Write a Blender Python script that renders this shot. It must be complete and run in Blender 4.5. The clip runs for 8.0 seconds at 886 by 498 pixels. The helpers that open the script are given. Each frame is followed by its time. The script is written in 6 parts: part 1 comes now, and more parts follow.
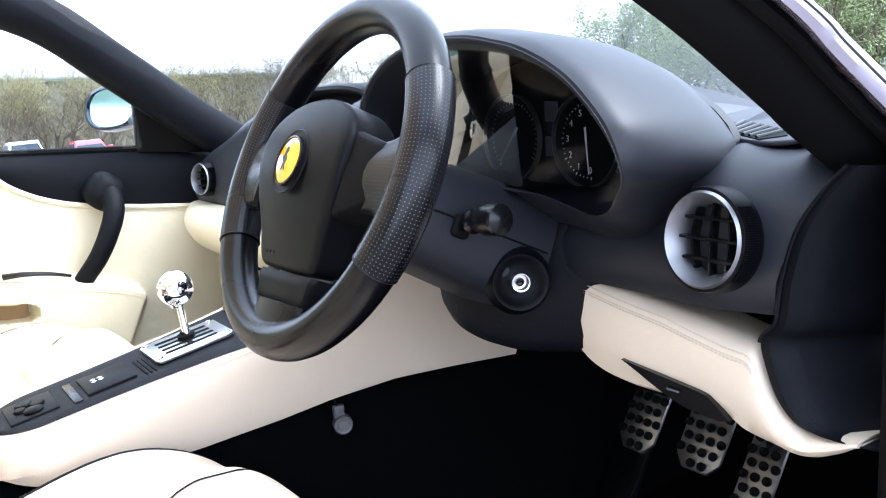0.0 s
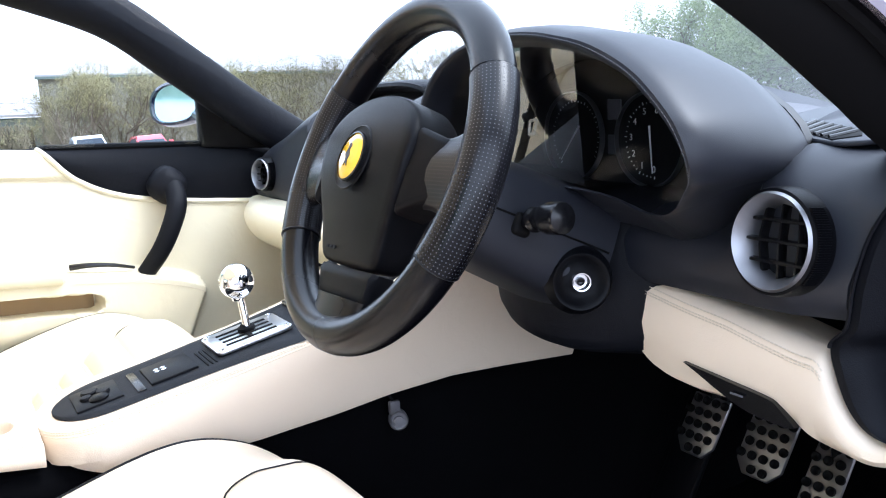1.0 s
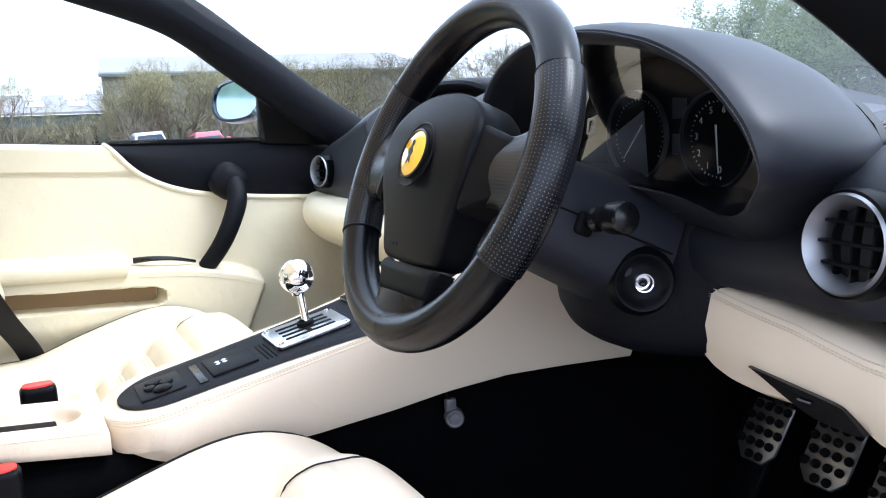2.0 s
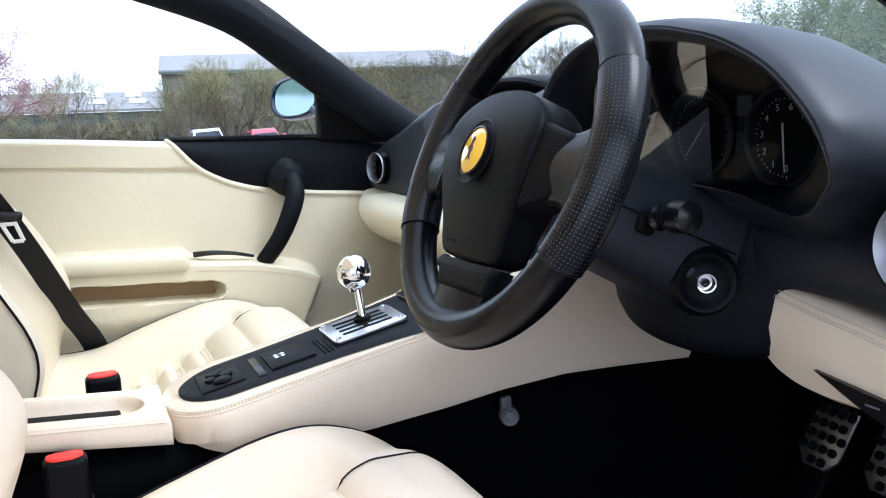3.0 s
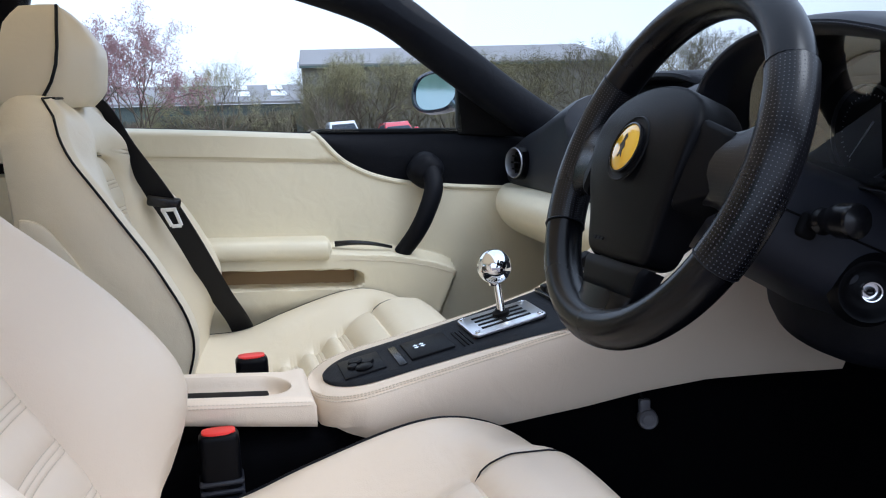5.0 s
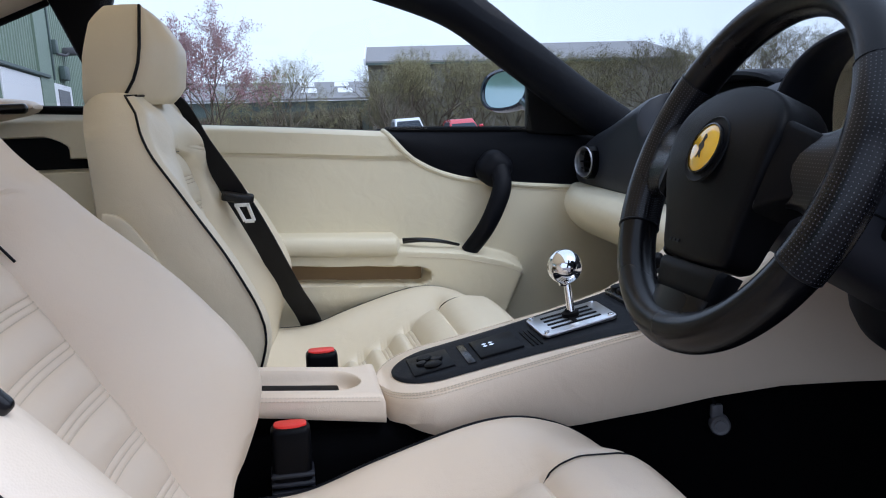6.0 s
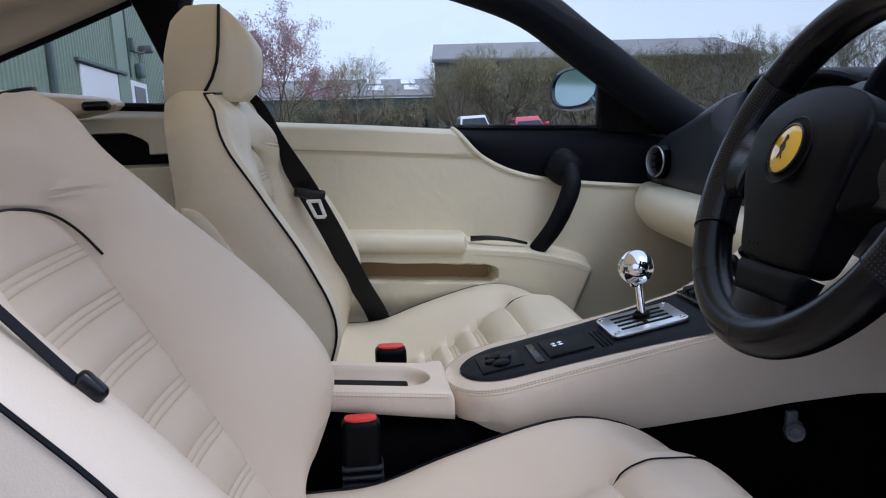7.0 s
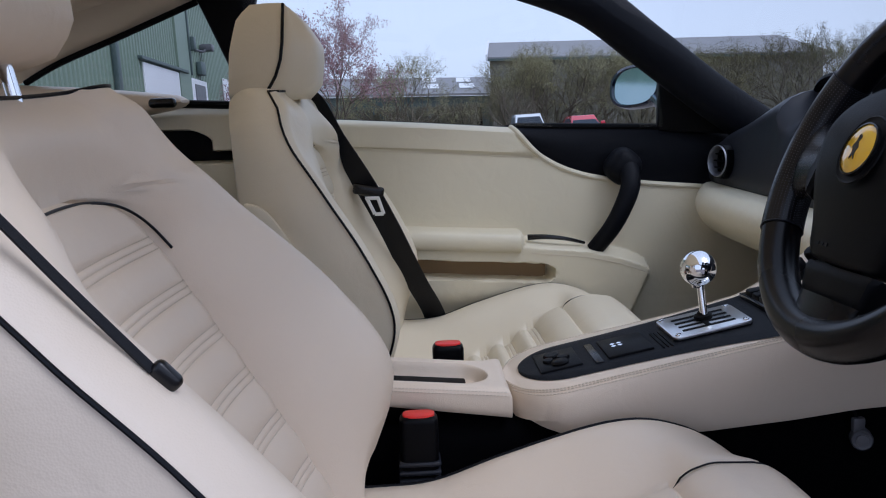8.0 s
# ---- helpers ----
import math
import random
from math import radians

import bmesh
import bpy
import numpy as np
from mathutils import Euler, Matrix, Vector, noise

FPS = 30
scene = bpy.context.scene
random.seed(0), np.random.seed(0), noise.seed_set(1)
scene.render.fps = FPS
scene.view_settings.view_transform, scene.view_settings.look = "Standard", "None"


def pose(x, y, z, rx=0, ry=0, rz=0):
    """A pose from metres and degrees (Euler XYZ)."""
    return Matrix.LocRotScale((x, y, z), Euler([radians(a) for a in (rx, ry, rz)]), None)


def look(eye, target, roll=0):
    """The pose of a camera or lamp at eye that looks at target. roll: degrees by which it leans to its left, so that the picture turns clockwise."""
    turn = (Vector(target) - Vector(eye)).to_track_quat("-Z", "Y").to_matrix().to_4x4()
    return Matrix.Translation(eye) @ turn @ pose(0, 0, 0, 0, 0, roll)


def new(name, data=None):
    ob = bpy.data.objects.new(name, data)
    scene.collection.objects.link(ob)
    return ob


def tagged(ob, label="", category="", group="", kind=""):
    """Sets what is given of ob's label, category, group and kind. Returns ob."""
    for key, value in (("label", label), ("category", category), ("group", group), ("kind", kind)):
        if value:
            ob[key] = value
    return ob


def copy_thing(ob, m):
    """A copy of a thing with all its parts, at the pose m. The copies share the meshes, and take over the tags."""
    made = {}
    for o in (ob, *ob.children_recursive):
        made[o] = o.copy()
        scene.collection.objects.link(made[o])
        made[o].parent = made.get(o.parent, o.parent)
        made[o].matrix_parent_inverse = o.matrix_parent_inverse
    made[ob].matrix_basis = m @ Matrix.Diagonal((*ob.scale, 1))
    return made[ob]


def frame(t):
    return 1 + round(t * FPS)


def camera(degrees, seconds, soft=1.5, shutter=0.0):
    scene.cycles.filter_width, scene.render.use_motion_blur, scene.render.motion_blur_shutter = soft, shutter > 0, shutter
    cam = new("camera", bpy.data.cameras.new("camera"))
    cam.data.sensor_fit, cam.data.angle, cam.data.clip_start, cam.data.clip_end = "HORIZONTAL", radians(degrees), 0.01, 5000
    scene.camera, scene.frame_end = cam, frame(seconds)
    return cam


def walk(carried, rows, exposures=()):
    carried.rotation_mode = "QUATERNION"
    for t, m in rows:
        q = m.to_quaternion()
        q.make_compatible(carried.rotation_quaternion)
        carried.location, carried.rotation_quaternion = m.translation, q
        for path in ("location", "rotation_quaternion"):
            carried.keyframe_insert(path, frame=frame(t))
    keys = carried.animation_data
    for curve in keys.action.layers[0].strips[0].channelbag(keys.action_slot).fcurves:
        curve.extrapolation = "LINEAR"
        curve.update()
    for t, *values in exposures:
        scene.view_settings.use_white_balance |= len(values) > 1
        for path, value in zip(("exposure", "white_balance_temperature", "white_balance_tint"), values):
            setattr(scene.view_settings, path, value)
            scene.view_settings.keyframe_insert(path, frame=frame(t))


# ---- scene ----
cam = camera(54.3, 8.0, soft=1.1)
PATH = [
    (0, (-0.329, -1.061, 0.902), (0.758, 0.588, 0.591), -6.4),
    (0.5, (-0.332, -1.058, 0.902), (0.7, 0.628, 0.595), -6.2),
    (1, (-0.334, -1.055, 0.902), (0.651, 0.659, 0.599), -6.0),
    (1.5, (-0.338, -1.052, 0.902), (0.592, 0.693, 0.604), -5.8),
    (3, (-0.347, -1.046, 0.902), (0.426, 0.776, 0.614), -5.5),
    (3.5, (-0.352, -1.045, 0.903), (0.346, 0.807, 0.619), -5.4),
    (4, (-0.357, -1.045, 0.904), (0.275, 0.832, 0.624), -5.2),
    (4.5, (-0.36, -1.043, 0.904), (0.205, 0.856, 0.627), -5.0),
    (6, (-0.373, -1.039, 0.907), (-0.018, 0.911, 0.638), -4.5),
    (6.5, (-0.377, -1.04, 0.908), (-0.095, 0.922, 0.642), -4.3),
    (7, (-0.382, -1.041, 0.909), (-0.172, 0.931, 0.645), -4.2),
    (7.5, (-0.386, -1.042, 0.909), (-0.242, 0.936, 0.648), -4.0),
    (8, (-0.39, -1.042, 0.909), (-0.302, 0.939, 0.65), -3.9),
]
EXPOSURE = [(0, 2.14, 5580, 11), (1.5, 1.78, 5570, 10.5), (3.5, 1.0, 5520, 10), (4.5, 0.66, 5460, 10.8), (6.5, 0.08, 5370, 13.5), (8, -0.24, 5340, 16.8)]
walk(cam, [(t, look(eye, target, roll)) for t, eye, target, roll in PATH], EXPOSURE)

# ---- light ----
world = bpy.data.worlds.new("overcast")
scene.world = world
world.use_nodes = True
wn, wl = world.node_tree.nodes, world.node_tree.links
sky = wn.new("ShaderNodeTexSky")
sky.sky_type, sky.sun_disc = "NISHITA", False
sky.sun_elevation, sky.sun_rotation = radians(51), radians(132)
sky.air_density, sky.dust_density, sky.ozone_density = 1.0, 4.0, 1.0
veil = wn.new("ShaderNodeMixRGB")
veil.inputs["Fac"].default_value = 0.75
veil.inputs["Color2"].default_value = (8.6, 9.0, 9.8, 1)
wl.new(sky.outputs["Color"], veil.inputs["Color1"])
wl.new(veil.outputs["Color"], wn["Background"].inputs["Color"])
wn["Background"].inputs["Strength"].default_value = 0.13

sun = new("sun", bpy.data.lights.new("sun", "SUN"))
sun.data.energy, sun.data.angle, sun.data.color = 1.0, radians(25), (1.0, 0.985, 0.96)
sun.matrix_world = look((6, -5.5, 10), (0, 0, 0))

# ---- mesh tools ----
CAR = []          # top-level things that belong to the car
PIVOT = Vector((0, -0.37, 0.86))
SLOPE = Matrix.Translation(PIVOT) @ Matrix.Rotation(radians(2.8), 4, "X") @ Matrix.Rotation(radians(2.2), 4, "Y") @ Matrix.Translation(-PIVOT)


def thing(name, label, category, at=(0, 0, 0), group="", kind="", car=True):
    ob = new(name)
    ob.empty_display_size = 0.05
    ob.location = at
    if car:
        CAR.append(ob)
    return tagged(ob, label, category, group, kind)


def part(name, bm, mat, parent=None, label="", sharp=40):
    me = bpy.data.meshes.new(name)
    bm.to_mesh(me)
    bm.free()
    me.materials.append(mat)
    for p in me.polygons:
        p.use_smooth = True
    me.set_sharp_from_angle(angle=radians(sharp))
    ob = new(name, me)
    if parent:
        ob.parent = parent
    if label:
        ob["label"] = label
    if name == "stitching":
        ob["kind"] = "stuff"
    return ob


def lone(ob, label, category, group="", kind="", car=True):
    if car:
        CAR.append(ob)
    return tagged(ob, label, category, group, kind)


def lerp(table, x):
    """Smooth value of a table of (x, value) pairs."""
    if x <= table[0][0]:
        return table[0][1]
    for (a, u), (b, v) in zip(table, table[1:]):
        if x <= b:
            return u + (v - u) * (x - a) / (b - a)
    return table[-1][1]


def soft(table, x, r):
    return sum(lerp(table, x + r * d) for d in (-1, -0.5, 0, 0.5, 1)) / 5


def step(a, b, x):
    t = min(1, max(0, (x - a) / (b - a)))
    return t * t * (3 - 2 * t)


def curve(points, n=8, closed=False):
    """Catmull-Rom through points, n steps a span."""
    p = [Vector(q) for q in points]
    k, out = len(p), []
    for i in range(k if closed else k - 1):
        if closed:
            a, b, c, d = p[i - 1], p[i], p[(i + 1) % k], p[(i + 2) % k]
        else:
            a, b, c, d = p[max(i - 1, 0)], p[i], p[i + 1], p[min(i + 2, k - 1)]
        for j in range(n):
            t = j / n
            out.append(0.5 * (2 * b + (c - a) * t + (2 * a - 5 * b + 4 * c - d) * t * t + (3 * b - a - 3 * c + d) * t ** 3))
    if not closed:
        out.append(p[-1])
    return out


def join_grid(bm, rows, wrap_u=False, wrap_v=False):
    g = [[bm.verts.new(p) for p in r] for r in rows]
    nr, nc = len(g), len(g[0])
    for i in range(nr if wrap_v else nr - 1):
        for j in range(nc if wrap_u else nc - 1):
            q = (g[i][j], g[i][(j + 1) % nc], g[(i + 1) % nr][(j + 1) % nc], g[(i + 1) % nr][j])
            bm.faces.new(q)
    return g


def tidy(bm):
    bmesh.ops.recalc_face_normals(bm, faces=bm.faces)
    return bm


def loft(loops, caps=True, wrap=True, ring=False):
    bm = bmesh.new()
    g = join_grid(bm, loops, wrap_u=wrap, wrap_v=ring)
    if caps and not ring:
        bm.faces.new(g[0])
        bm.faces.new(list(reversed(g[-1])))
    return tidy(bm)


def tube(path, r, sides=10, closed=False, flat=1.0, up=None, bm=None):
    """A round rod along a path. r: a radius, or a function of 0..1. flat: the other half-axis over r, up: its way."""
    path = [Vector(p) for p in path]
    n, own = len(path), bm is None
    bm = bm or bmesh.new()
    rows, ref = [], Vector(up) if up else None
    for i, p in enumerate(path):
        a = path[i - 1] if (i or closed) else p
        b = path[(i + 1) % n] if (i < n - 1 or closed) else p
        d = (b - a).normalized()
        if ref is None:
            ref = d.orthogonal()
        side = d.cross(ref).normalized()
        other = side.cross(d)
        if not up:
            ref = other
        rad = r(i / max(1, n - 1)) if callable(r) else r
        rows.append([p + rad * (math.cos(2 * math.pi * k / sides) * side + flat * math.sin(2 * math.pi * k / sides) * other) for k in range(sides)])
    g = join_grid(bm, rows, wrap_u=True, wrap_v=closed)
    if not closed:
        bm.faces.new(g[0])
        bm.faces.new(list(reversed(g[-1])))
    return tidy(bm) if own else bm


def block(size, bevel=0.004, seg=3, m=None, at=(0, 0, 0)):
    bm = bmesh.new()
    bmesh.ops.create_cube(bm, size=1)
    bmesh.ops.scale(bm, vec=size, verts=bm.verts)
    if bevel:
        bmesh.ops.bevel(bm, geom=list(bm.edges), offset=bevel, segments=seg, profile=0.5, affect="EDGES")
    bmesh.ops.transform(bm, matrix=Matrix.Translation(at) @ (m or Matrix()), verts=bm.verts)
    return bm


def prism(outline, a, b, bevel=0.0, seg=2):
    """A plate: outline of 3D points at one face, moved by the vector b - a for the other."""
    bm = bmesh.new()
    d = Vector(b) - Vector(a)
    f = bm.faces.new([bm.verts.new(Vector(p)) for p in outline])
    geo = bmesh.ops.extrude_face_region(bm, geom=[f])["geom"]
    bmesh.ops.translate(bm, vec=d, verts=[v for v in geo if isinstance(v, bmesh.types.BMVert)])
    tidy(bm)
    if bevel:
        edges = [e for e in bm.edges if len(e.link_faces) == 2 and e.calc_face_angle(0) > 0.6]
        bmesh.ops.bevel(bm, geom=edges, offset=bevel, segments=seg, profile=0.5, affect="EDGES")
    return bm


def lathe(profile, axis_m, n=32, closed=False, caps=True):
    """Turns (radius, height) pairs round the local z of axis_m."""
    rows = [[axis_m @ Vector((r * math.cos(2 * math.pi * k / n), r * math.sin(2 * math.pi * k / n), h)) for k in range(n)] for r, h in profile]
    return loft(rows, caps=caps and not closed, ring=closed)


def stitches(paths, pitch=0.0042, length=0.0028, r=0.00045):
    bm = bmesh.new()
    for path in paths:
        left = 0.0
        for a, b in zip(path, path[1:]):
            a, b = Vector(a), Vector(b)
            d = b - a
            n = d.length
            if n < 1e-6:
                continue
            d /= n
            s = d.orthogonal().normalized()
            u = d.cross(s)
            while left < n:
                c = a + d * left
                e = c + d * length
                ring = [[q + r * (x * s + y * u) for x, y in ((1, 1), (-1, 1), (-1, -1), (1, -1))] for q in (c, e)]
                g = join_grid(bm, ring, wrap_u=True)
                bm.faces.new(g[0])
                bm.faces.new(g[1])
                left += pitch
            left -= n
    return tidy(bm)


def facing(at, normal, up=(0, 0, 1)):
    """A pose whose z points along normal and whose y is close to up."""
    z = Vector(normal).normalized()
    x = Vector(up).cross(z).normalized()
    m = Matrix((x, z.cross(x), z)).transposed().to_4x4()
    return Matrix.Translation(at) @ m


# ---- materials ----
def material(name, colour, rough=0.5, metal=0.0, grain=0.0, scale=400.0, tone=0.12, patch=6.0, coat=0.0, spec=0.5, kind="noise"):
    m = bpy.data.materials.new(name)
    m.use_nodes = True
    nt = m.node_tree
    n, l = nt.nodes, nt.links
    b = n["Principled BSDF"]
    b.inputs["Roughness"].default_value, b.inputs["Metallic"].default_value = rough, metal
    b.inputs["Coat Weight"].default_value = coat
    b.inputs["Specular IOR Level"].default_value = spec
    tc = n.new("ShaderNodeTexCoord")
    big = n.new("ShaderNodeTexNoise")
    big.inputs["Scale"].default_value, big.inputs["Detail"].default_value = patch, 6
    l.new(tc.outputs["Object"], big.inputs["Vector"])
    mix = n.new("ShaderNodeMixRGB")
    mix.inputs["Color1"].default_value = (*[c * (1 - tone) for c in colour], 1)
    mix.inputs["Color2"].default_value = (*[min(1, c * (1 + tone)) for c in colour], 1)
    l.new(big.outputs["Fac"], mix.inputs["Fac"])
    l.new(mix.outputs["Color"], b.inputs["Base Color"])
    rr = n.new("ShaderNodeMapRange")
    rr.inputs["To Min"].default_value, rr.inputs["To Max"].default_value = max(0.02, rough - 0.07), min(1, rough + 0.07)
    l.new(big.outputs["Fac"], rr.inputs["Value"])
    l.new(rr.outputs["Result"], b.inputs["Roughness"])
    if grain:
        if kind == "leather":
            fine = n.new("ShaderNodeTexVoronoi")
            fine.inputs["Scale"].default_value = scale
            out = fine.outputs["Distance"]
        else:
            fine = n.new("ShaderNodeTexNoise")
            fine.inputs["Scale"].default_value, fine.inputs["Detail"].default_value = scale, 3
            out = fine.outputs["Fac"]
        l.new(tc.outputs["Object"], fine.inputs["Vector"])
        bump = n.new("ShaderNodeBump")
        bump.inputs["Strength"].default_value, bump.inputs["Distance"].default_value = grain, 0.001
        l.new(out, bump.inputs["Height"])
        if kind == "leather":
            soft_ = n.new("ShaderNodeTexNoise")
            soft_.inputs["Scale"].default_value, soft_.inputs["Detail"].default_value, soft_.inputs["Distortion"].default_value = 22, 3, 0.6
            l.new(tc.outputs["Object"], soft_.inputs["Vector"])
            crease = n.new("ShaderNodeBump")
            crease.inputs["Strength"].default_value, crease.inputs["Distance"].default_value = 0.27, 0.006
            l.new(soft_.outputs["Fac"], crease.inputs["Height"])
            l.new(crease.outputs["Normal"], bump.inputs["Normal"])
        l.new(bump.outputs["Normal"], b.inputs["Normal"])
    return m


# One cream leather: pinkish door-side and yellower window-side light put into three colours.
CREAM_PINK_LIT = material("pink_lit_cream_leather", (0.745, 0.628, 0.490), 0.42, grain=0.12, scale=700, tone=0.05, kind="leather")
CREAM_FAR_LIT = material("far_lit_cream_leather", (0.72, 0.640, 0.480), 0.42, grain=0.12, scale=700, tone=0.06, kind="leather")
CREAM_WINDOW_LIT = material("window_lit_cream_leather", (0.71, 0.645, 0.475), 0.46, grain=0.10, scale=700, tone=0.06, kind="leather")
THREAD = material("cream_thread", (0.64, 0.55, 0.43), 0.8)
# Tan stands for shade and bounced light inside the door pocket.
POCKET_SHADE = material("pocket_shade_tan", (0.30, 0.205, 0.11), 0.8, grain=0.2, scale=900, tone=0.08)
# Aluminium darkened: the footwell's shade is put into the colour.
SHADED_ALLOY = material("footwell_shade_alloy", (0.33, 0.33, 0.34), 0.38, metal=1, tone=0.15, patch=40)
# Base raised and blued: sky sheen on the black trim put into colour.
BLACK = material("black_leather", (0.0125, 0.0140, 0.0205), 0.50, spec=0.46, grain=0.10, scale=1300, tone=0.10)
RIM = material("rim_leather", (0.0022, 0.0022, 0.0034), 0.26, spec=0.25, grain=0.08, scale=1100, tone=0.2)
SOFT = material("soft_black_plastic", (0.0024, 0.0025, 0.0035), 0.42, spec=0.10, grain=0.15, scale=1200)
SHINY = material("hard_black_plastic", (0.005, 0.005, 0.006), 0.25, spec=0.4)
RUBBER = material("black_rubber", (0.003, 0.003, 0.0036), 0.65, spec=0.13)
CARPET = material("black_carpet", (0.0024, 0.0024, 0.003), 0.95, spec=0.03, grain=0.8, scale=1500, tone=0.3, patch=30)
VINYL = material("matt_black_hide", (0.004, 0.0045, 0.007), 0.55, spec=0.13, grain=0.2, scale=900, kind="leather")
PIPING = material("black_piping", (0.003, 0.0035, 0.006), 0.4, spec=0.2)
WEB = material("belt_webbing", (0.006, 0.0065, 0.009), 0.7, spec=0.3, grain=0.5, scale=1500)
CHROME = material("chrome", (0.85, 0.86, 0.88), 0.06, metal=1, tone=0.02)
ALLOY = material("brushed_aluminium", (0.72, 0.73, 0.75), 0.3, metal=1, tone=0.05)
SATIN = material("satin_silver", (0.36, 0.36, 0.38), 0.48, metal=1, tone=0.05)
RED = material("red_button", (0.75, 0.03, 0.02), 0.35)
YELLOW = material("yellow_enamel", (0.85, 0.5, 0.02), 0.12, coat=1.0)
WHITE = material("white_enamel", (0.75, 0.75, 0.72), 0.35)
GREY = material("grey_plastic", (0.10, 0.10, 0.11), 0.4)
DULL = material("dull_grey_thread", (0.06, 0.06, 0.07), 0.7)
# Lilac stands for sky reflected in the dark body paint.
SKY_PAINT = material("sky_reflection_paint", (0.36, 0.33, 0.40), 0.25, metal=0.0, coat=1.0, tone=0.03)
HEADLINE = material("cream_headlining", (0.78, 0.68, 0.52), 0.85, grain=0.3, scale=900, tone=0.05)
INK = material("white_marking", (0.85, 0.85, 0.85), 0.6)


def clear_glass(name, tint=(0.93, 0.96, 0.95), ior=1.45):
    m = bpy.data.materials.new(name)
    m.use_nodes = True
    n, l = m.node_tree.nodes, m.node_tree.links
    n.remove(n["Principled BSDF"])
    tr, gl, mx, fr = n.new("ShaderNodeBsdfTransparent"), n.new("ShaderNodeBsdfGlossy"), n.new("ShaderNodeMixShader"), n.new("ShaderNodeFresnel")
    tr.inputs["Color"].default_value = (*tint, 1)
    gl.inputs["Roughness"].default_value = 0.01
    fr.inputs["IOR"].default_value = ior
    l.new(fr.outputs["Fac"], mx.inputs["Fac"])
    l.new(tr.outputs["BSDF"], mx.inputs[1])
    l.new(gl.outputs["BSDF"], mx.inputs[2])
    l.new(mx.outputs["Shader"], n["Material Output"].inputs["Surface"])
    return m


GLASS = clear_glass("window_glass")
LENS = clear_glass("instrument_lens", (0.9, 0.92, 0.92), ior=2.9)
COVER = clear_glass("dial_cover", (0.92, 0.93, 0.93), ior=1.22)

# ---- car shell ----
shell = thing("car_body", "coupe cabin shell with black carpet and cream headlining", "car body", (0, 0, 0.2), kind="structure")


def under(bm):
    """Car coordinates to the shell's own."""
    bmesh.ops.translate(bm, vec=(0, 0, -0.2), verts=bm.verts)
    return bm


part("floor_pan", under(block((2.3, 1.5, 0.03), 0.005, at=(-0.05, 0, 0.215))), CARPET, shell, "black carpeted floor")
part("footwell_wall", under(block((0.03, 1.48, 0.62), 0.005, at=(0.86, 0, 0.52))), CARPET, shell, "black carpeted footwell bulkhead")
part("tunnel", under(block((1.25, 0.19, 0.34), 0.04, 4, at=(0.23, 0, 0.385))), CARPET, shell, "black carpeted transmission tunnel")
part("rear_bulkhead", under(block((0.03, 1.36, 0.62), 0.005, at=(-1.16, 0, 0.53))), CREAM_PINK_LIT, shell, "cream rear bulkhead")
part("parcel_shelf", under(block((0.42, 1.34, 0.03), 0.01, at=(-1.0, 0, 0.66))), CARPET, shell, "black luggage shelf behind the seats")
